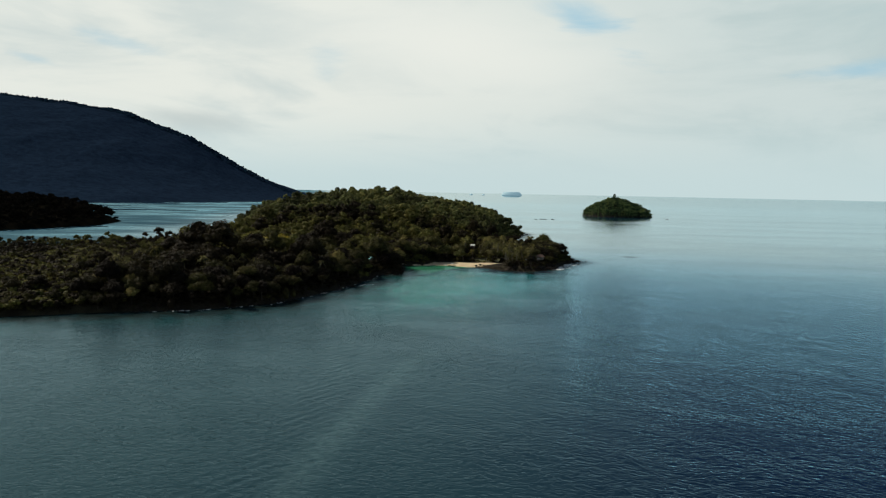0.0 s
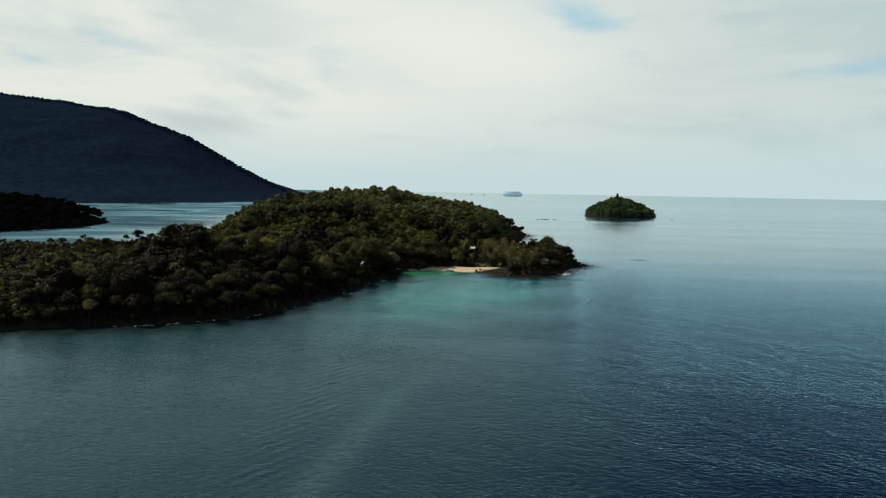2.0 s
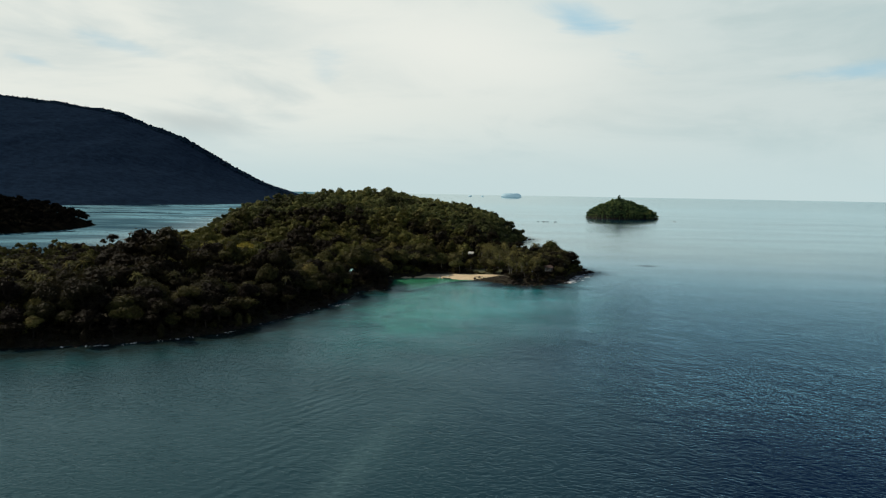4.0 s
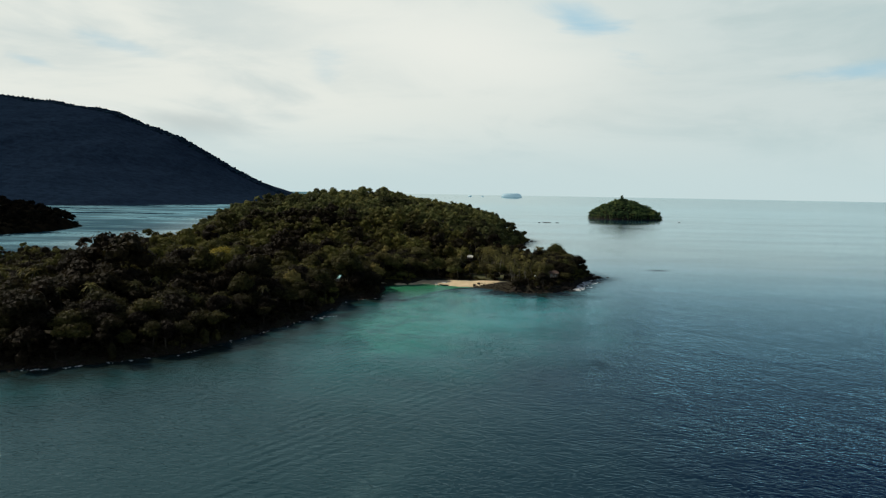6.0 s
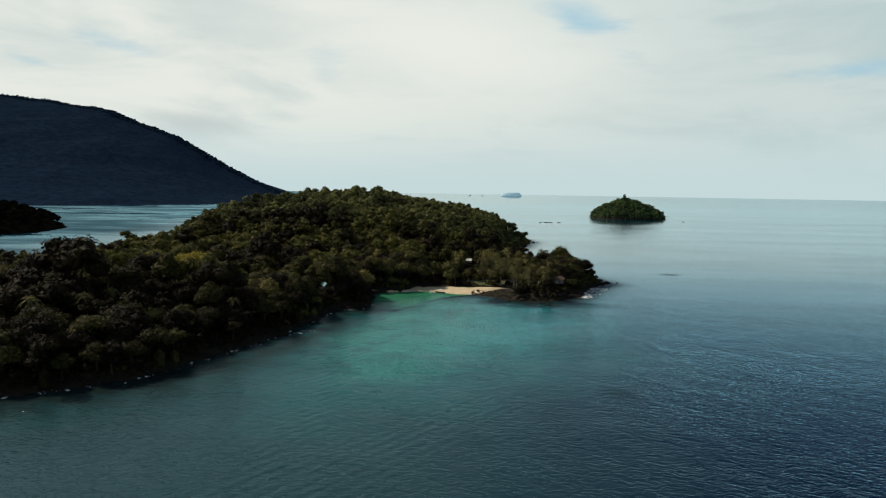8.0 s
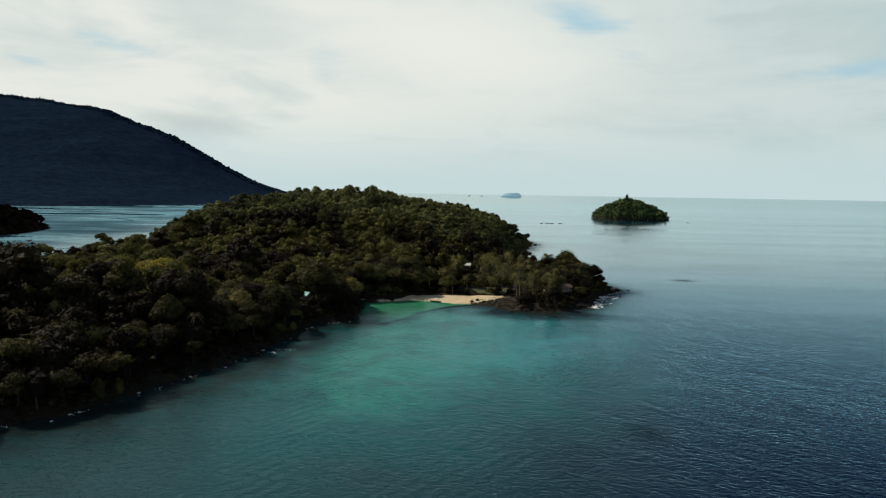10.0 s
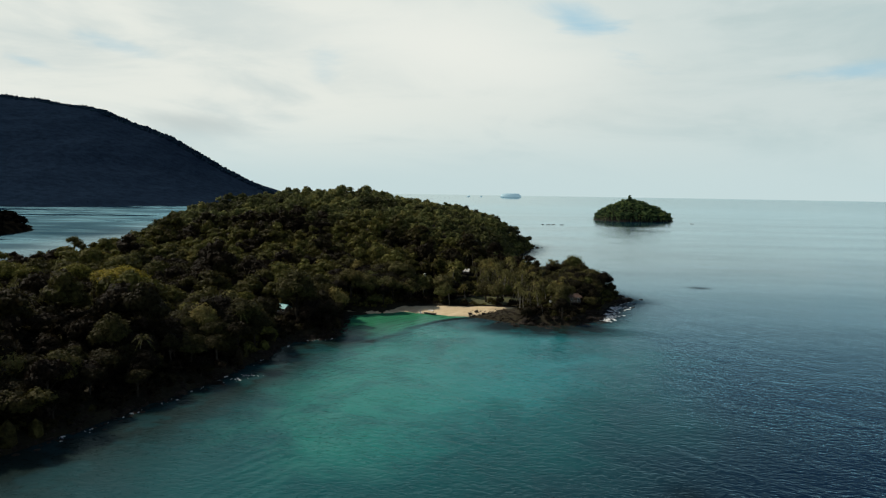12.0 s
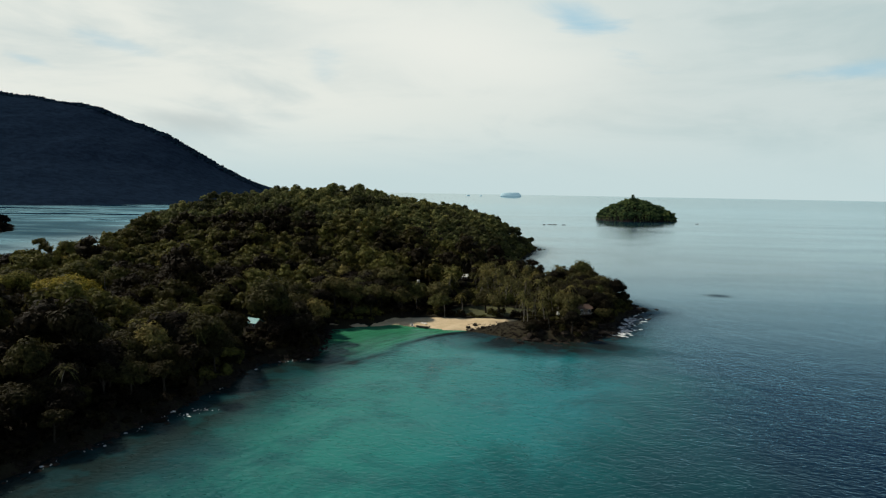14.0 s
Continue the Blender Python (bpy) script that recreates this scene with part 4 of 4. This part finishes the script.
# a hazy island near the horizon
def hazy_island(az, long, high, flat):
    bm = bmesh.new()
    bmesh.ops.create_icosphere(bm, subdivisions=4, radius=1)
    for v in bm.verts:
        x, y, z = v.co
        top = min(z, flat + 0.06 * x) * (1 - 0.2 * abs(x) ** 3) + noise.noise(Vector((x * 5, y * 5, z * 5))) * 0.06
        v.co = (x * long, y * 50, top * high if z > 0 else z * 12)
    ob = part("far_island", bm, M_HAZE)
    ob.location = (4600 * math.sin(radians(az)), 4600 * math.cos(radians(az)), 33.0)
    tagged(ob, "hazy blue island on the horizon", "island", kind="structure")


hazy_island(2.15, 70, 36, 0.62)
hazy_island(-1.35, 12, 6, 0.8)
hazy_island(-0.3, 8, 5, 0.8)


# ---------------------------------------------------------------- rocks and foam
def rock_mesh(seed):
    v = ICO2[0].copy()
    for k in range(len(v)):
        p = Vector(v[k]) * 1.3 + Vector((seed * 7.1, seed * 3.3, 0))
        v[k] *= 1 + 0.38 * noise.noise(p) + 0.18 * noise.noise(p * 2.7)
    v *= np.array([1.0, 0.8, 0.62])
    return mesh_arrays("rock", v, [ICO2[1]], M_ROCK)


rock_kinds = [rock_mesh(k) for k in range(8)]


def along_shore(k0, k1, t):
    """A place on the outline between two of its corners, and the way out to sea."""
    k = k0 + t * (k1 - k0)
    i, f = int(k), k - int(k)
    (ax, ay), (bx, by) = SHORE[i], SHORE[i + 1]
    L_ = math.hypot(bx - ax, by - ay)
    return ax + (bx - ax) * f, ay + (by - ay) * f, (by - ay) / L_, -(bx - ax) / L_


rr = random.Random(5)


def add_rock(x, y, size, sink=0.35):
    z = max(float(land(np.array(x), np.array(y))), -0.4)
    ob = new("rock", rock_kinds[rr.randrange(8)])
    ob.matrix_world = pose(x, y, z + size * (0.25 - sink * 0.5), rr.uniform(-20, 20), rr.uniform(-20, 20), rr.uniform(0, 360)) @ Matrix.Diagonal((size, size, size * rr.uniform(0.6, 1.1), 1))
    tagged(ob, "dark wet rock at the water's edge", "rock", "rocks along the shore")


for _ in range(120):      # southern shore
    x, y, nx, ny = along_shore(3, 12, rr.random())
    o = rr.gauss(0.0, 1.5)
    add_rock(x + nx * o, y + ny * o, 0.5 + 1.3 * rr.random() ** 2.2)
for _ in range(145):      # round the headland
    x, y, nx, ny = along_shore(18.4, 24, rr.random())
    o = rr.gauss(-1.0, 2.6)
    add_rock(x + nx * o, y + ny * o, 0.6 + 1.6 * rr.random() ** 2.0)
for x, y, s in ((77, 556, 3.0), (74, 551, 2.6), (80, 558, 2.0), (85.5, 560, 1.2), (70, 546, 2.4), (66, 536, 2.0), (-68, 441, 2.2), (-62, 446, 1.8), (-6, 500, 1.2),
                (-3, 503, 1.4), (0, 499, 1.0), (55, 886, 3.0), (60, 892, 2.0), (66, 893, 1.0)):
    add_rock(x, y, s)
for _ in range(16):       # on the sand's east end
    add_rock(rr.uniform(-9, 9), rr.uniform(488, 499), 0.3 + 0.7 * rr.random() ** 2)
for _ in range(48):       # the rocky flat between the sand and the headland
    x = rr.uniform(-9, 19)
    add_rock(x, rr.uniform(495 - 0.5 * max(x, 0), 510), 0.2 + 0.5 * rr.random() ** 2)
for x, y, s in ((118, 1415, 6.0), (126, 1417, 4.5), (142, 1420, 5.0), (107, 1413, 3.0)):
    ob = new("rock", rock_kinds[rr.randrange(8)])
    ob.matrix_world = pose(x, y, 0.0, 0, 0, rr.uniform(0, 90)) @ Matrix.Diagonal((s, s, 1.6, 1))
    tagged(ob, "low dark rock awash in the open sea", "rock", "rocks off the islet")

# stones too small to tell apart
V, F, n = [], [], 0
for k in range(2900):
    a_, b_ = (3, 12) if k % 3 else (17.8, 24)
    x, y, nx, ny = along_shore(a_, b_, rr.random())
    o = rr.gauss(-0.6, 2.0) if k % 3 else rr.gauss(1.0, 3.6)
    s = 0.2 + 0.8 * rr.random() ** 2
    x, y = x + nx * o, y + ny * o
    if k >= 2300:         # over the rocky flat
        x = rr.uniform(-6, 22)
        y = rr.uniform(492 - 0.45 * max(x, 0), 507 - 0.2 * max(x, 0))
        s *= 0.45
    z = max(float(land(np.array(x), np.array(y))), -0.2)
    V.append(ICO1[0] * np.array([s, s * rr.uniform(0.6, 1), s * 0.6]) * (1 + np.array([[rr.uniform(-0.2, 0.2)] for _ in range(12)])) + np.array([x, y, z]))
    F.append(ICO1[1] + n)
    n += 12
tagged(new("stones", mesh_arrays("stones", np.concatenate(V), [np.concatenate(F)], M_ROCK)), "dark stones strewn along the shore", "stones", kind="stuff")

# broken foam where the swell meets the rocks
V, F, n = [], [], 0


def foam(x, y, r):
    global n
    k = 9
    ang = [i * 2 * math.pi / k for i in range(k)]
    ring = [(x + r * rr.uniform(0.2, 1.2) * math.cos(t_), y + r * rr.uniform(0.2, 1.2) * math.sin(t_), rr.uniform(0.03, 0.08)) for t_ in ang]
    V.append(np.array([(x, y, rr.uniform(0.10, 0.28))] + ring))
    F.append(np.array([(n, n + 1 + i, n + 1 + (i + 1) % k) for i in range(k)]))
    n += k + 1


for k in range(170):
    q = rr.random()
    if fbm(np.array(q * 26), np.array(0.5), 12, 2) < 0.47:
        continue
    x, y, nx, ny = along_shore(3.3, 7.3, q) if k % 7 else along_shore(7.3, 10.6, q)
    o = 1.2 + rr.gauss(0.6, 0.8)
    foam(x + nx * o, y + ny * o, 0.12 + 0.65 * rr.random() ** 2.4)
for k in range(330):
    x, y, nx, ny = along_shore(20.9, 22.3, rr.random())
    o = 1.0 + abs(rr.gauss(0.8, 3.2))
    foam(x + nx * o, y + ny * o, 0.15 + 1.2 * rr.random() ** 1.8)
for k in range(14):
    x, y, nx, ny = along_shore(22.4, 23.2, rr.random())
    foam(x + nx * 1.8, y + ny * 1.8, rr.uniform(0.3, 0.8))
for k in range(30):
    x, y = ((-73.5, 388.5), (-70.6, 392.5))[k % 2]
    foam(x + rr.gauss(0, 1.3), y + rr.gauss(0, 0.9), 0.1 + rr.random() ** 3 * 0.6)
tagged(new("foam", mesh_arrays("foam", np.concatenate(V), [np.concatenate(F)], M_FOAM)), "white foam breaking on the rocks", "foam", kind="stuff")


# ---------------------------------------------------------------- buildings and boats
def house(name, m, w, d, wall_h, rise, roof_mat, label, wall_mat=M_WALL):
    """A small gabled house: plinth, walls, ribbed roof, door and windows."""
    root = new(name)
    root.matrix_world = m
    bm = box(bmesh.new(), (w + 0.4, d + 0.4, 1.6), pose(0, 0, -0.6), 0.04)
    part("plinth", bm, M_ROCK, root)
    bm = bmesh.new()
    t = 0.15
    for sx, sy, px, py in ((w, t, 0, -d / 2), (w, t, 0, d / 2), (t, d - 2 * t, -w / 2 + t / 2, 0), (t, d - 2 * t, w / 2 - t / 2, 0)):
        box(bm, (sx, sy, wall_h), pose(px, py, 0.2 + wall_h / 2))
    for px in (-w / 2 + t / 2, w / 2 - t / 2):
        vs = [bm.verts.new((px + o, y, z)) for o in (-t / 2, t / 2) for y, z in ((-d / 2, 0.2 + wall_h), (d / 2, 0.2 + wall_h), (0, 0.15 + wall_h + rise))]
        for f in ((0, 2, 1), (3, 4, 5), (0, 1, 4, 3), (1, 2, 5, 4), (2, 0, 3, 5)):
            bm.faces.new([vs[i] for i in f])
    part("wall", bm, wall_mat, root)
    slope = math.atan2(rise, d / 2)
    run = (d / 2 + 0.55) / math.cos(slope)
    for sg in (-1, 1):
        bm = bmesh.new()
        cols = 40
        W = w + 1.0
        rows = []
        for k in range(cols + 1):
            x = -W / 2 + W * k / cols
            h = 0.03 * (k % 2)
            rows.append([bm.verts.new((x, 0, h)), bm.verts.new((x, -run, h)), bm.verts.new((x, 0, h - 0.03)), bm.verts.new((x, -run, h - 0.03))])
        for p, q in zip(rows, rows[1:]):
            bm.faces.new((p[0], p[1], q[1], q[0]))
            bm.faces.new((p[2], q[2], q[3], p[3]))
            bm.faces.new((p[1], p[3], q[3], q[1]))
        ob = part("roof", bm, roof_mat, root)
        ob.matrix_basis = pose(0, 0, 0.24 + wall_h + rise, 0, 0, 0 if sg < 0 else 180) @ pose(0, 0, 0, math.degrees(slope))
    bm = box(bmesh.new(), (w + 1.0, 0.28, 0.06), pose(0, 0, 0.27 + wall_h + rise), 0.02)
    part("ridge_cap", bm, roof_mat, root)
    bm = box(bmesh.new(), (0.9, 0.06, 2.0), pose(0, -d / 2 - 0.085, 1.2), 0.015)
    part("door", bm, M_WOOD, root)
    for px in (-w * 0.3, w * 0.3):
        bm = bmesh.new()
        for sx, sz, ox, oz in ((1.1, 0.08, 0, 0.5), (1.1, 0.08, 0, -0.5), (0.08, 0.92, -0.51, 0), (0.08, 0.92, 0.51, 0)):
            box(bm, (sx, 0.07, sz), pose(px + ox, -d / 2 - 0.09, 1.55 + oz))
        fr = part("window", bm, M_WHITE, root)
        part("pane", box(bmesh.new(), (0.94, 0.03, 0.92), pose(px, -d / 2 - 0.085, 1.55)), M_DARK, fr)
    return tagged(root, label, "house")


zh = float(land(np.array(HOUSE[0]), np.array(HOUSE[1])))
house("cottage", pose(HOUSE[0], HOUSE[1], max(zh, 6.4), 0, 0, -22), 4.2, 3.4, 2.4, 1.1, M_TEALROOF,
      "small timber cottage with a turquoise sheet-metal roof", M_WOOD)
zh = float(land(np.array(HUT[0]), np.array(HUT[1])))
house("hut", pose(HUT[0], HUT[1], max(zh, 3.0), 0, 0, -12), 3.7, 3.0, 2.0, 1.2, M_PALEROOF, "small timber hut with a pale metal roof among palms", M_WOOD)

zh = float(land(np.array(43.0), np.array(515.0)))
cabin = house("cabin", pose(43, 515, max(zh, 9.6 - 4.2), 0, 0, 10), 5.4, 4.2, 2.5, 1.4, M_REDROOF, "timber cabin with a dull reddish-brown roof among trees", M_WOOD)
for px in (-2.4, -0.8, 0.8, 2.4):
    part("railing_post", box(bmesh.new(), (0.08, 0.08, 1.0), pose(px, -3.3, 0.6)), M_WHITE, cabin)
for pz in (0.55, 1.05):
    part("rail", box(bmesh.new(), (5.0, 0.07, 0.07), pose(0, -3.3, pz)), M_WHITE, cabin)
part("porch", box(bmesh.new(), (5.4, 1.5, 0.25), pose(0, -2.95, 0.0), 0.02), M_WOOD, cabin)
for px in (-2.5, 2.5):
    part("stilt", box(bmesh.new(), (0.18, 0.18, 3.0), pose(px, -3.3, -1.5)), M_WOOD, cabin)


def water_tank(x, y, top, label):
    """A round white tank on a timber stand that reaches down to the ground."""
    zt = float(land(np.array(x), np.array(y)))
    root = new("water_tank")
    root.location = (x, y, zt)
    hz = max(top - zt - 1.5, 0.5)
    bm = bmesh.new()
    prof = [(0.05, 1.45), (0.5, 1.38), (0.66, 1.22), (0.68, 0.85), (0.66, 0.8), (0.68, 0.75), (0.68, 0.1), (0.62, 0.0)]
    rings = [[bm.verts.new((r * math.cos(k * math.pi / 9), r * math.sin(k * math.pi / 9), hz + z)) for k in range(18)] for r, z in prof]
    for p, q in zip(rings, rings[1:]):
        for k in range(18):
            bm.faces.new((p[k], q[k], q[(k + 1) % 18], p[(k + 1) % 18]))
    bm.faces.new(rings[0])
    part("tank", bm, M_WHITE, root)
    part("platform", box(bmesh.new(), (1.6, 1.6, 0.12), pose(0, 0, hz - 0.06), 0.02), M_WOOD, root)
    for sx in (-0.65, 0.65):
        for sy in (-0.65, 0.65):
            part("leg", box(bmesh.new(), (0.12, 0.12, hz + 0.3), pose(sx, sy, hz / 2 - 0.27)), M_WOOD, root)
    tagged(root, label, "water tank")


water_tank(TANK[0], TANK[1], 9.9, "white round water tank on a tall wooden stand")
water_tank(32.0, 513.0, 6.3, "white round water tank on a low wooden stand")


def boat(name, m, length, beam, label, roof=True, hull=M_WHITE, mast=0.0):
    """An open wooden boat: hull, gunwale, thwarts and a roof on posts."""
    root = new(name)
    root.matrix_world = m
    bm = bmesh.new()
    secs = []
    for k in range(13):
        t = k / 12
        x = (t - 0.45) * length
        b = beam / 2 * (math.sin(math.pi * min(t * 0.62 + 0.25, 1.0)) ** 0.8 if t < 0.97 else 0.06)
        b = max(b * (1 - max(t - 0.6, 0) ** 2 * 4.2), 0.03)
        sheer = 0.62 + 0.55 * max(t - 0.5, 0) ** 2 * 4 * 0.5 + 0.12 * max(0.3 - t, 0)
        keel = 0.0 + 0.9 * max(t - 0.8, 0) ** 2 * 8
        pts = [(-b, sheer), (-b * 0.92, sheer * 0.55), (-b * 0.55, keel + 0.1), (0, keel), (b * 0.55, keel + 0.1), (b * 0.92, sheer * 0.55), (b, sheer),
               (b - 0.05, sheer), (b * 0.84, sheer * 0.55), (b * 0.48, keel + 0.17), (0, keel + 0.1), (-b * 0.48, keel + 0.17), (-b * 0.84, sheer * 0.55), (-b + 0.05, sheer)]
        secs.append([bm.verts.new((x, y, z)) for y, z in pts])
    for p, q in zip(secs, secs[1:]):
        for k in range(14):
            bm.faces.new((p[k], q[k], q[(k + 1) % 14], p[(k + 1) % 14]))
    bm.faces.new(secs[0])
    bm.faces.new(secs[-1][::-1])
    part("hull", bm, hull, root)
    for t in (0.25, 0.45, 0.65):
        part("thwart", box(bmesh.new(), (0.25, beam * 0.78, 0.05), pose((t - 0.45) * length, 0, 0.45), 0.01), M_WOOD, root)
    if roof:
        for sx in (-0.22, 0.14):
            for sy in (-1, 1):
                part("post", box(bmesh.new(), (0.06, 0.06, 1.5), pose(sx * length, sy * beam * 0.36, 1.25)), M_WOOD, root)
        part("roof", box(bmesh.new(), (0.44 * length, beam * 0.86, 0.07), pose(-0.04 * length, 0, 2.03), 0.03), M_WHITE, root)
    if mast:
        v, f = tube([(-0.3 * length, 0.1, 0.3), (-0.3 * length, 0.1, mast * 0.5), (-0.3 * length, 0.1, mast)], [0.06, 0.05, 0.03], 6)
        mesh_part("mast", mesh_arrays("mast", v, [f], M_WOOD, True), root)
    part("motor", box(bmesh.new(), (0.35, 0.32, 0.75), pose(-0.45 * length - 0.2, 0, 0.75), 0.06), M_DARK, root)
    return tagged(root, label, "boat")


boat("motorboat", pose(-24.5, 500.5, 0.05, 0, 0, 160), 6.0, 1.7, "dark wooden motorboat with a flat white roof at the beach", hull=M_DARK, mast=4.6)
boat("rowing_boat", pose(-29.5, 503.0, 0.15, 0, 4, 105), 4.2, 1.2, "small open boat drawn up on the beach", roof=False)
boat("motorboat", pose(420, 1560, 0.0, 0, 0, 200), 8.0, 2.2, "small white motorboat far out at sea")
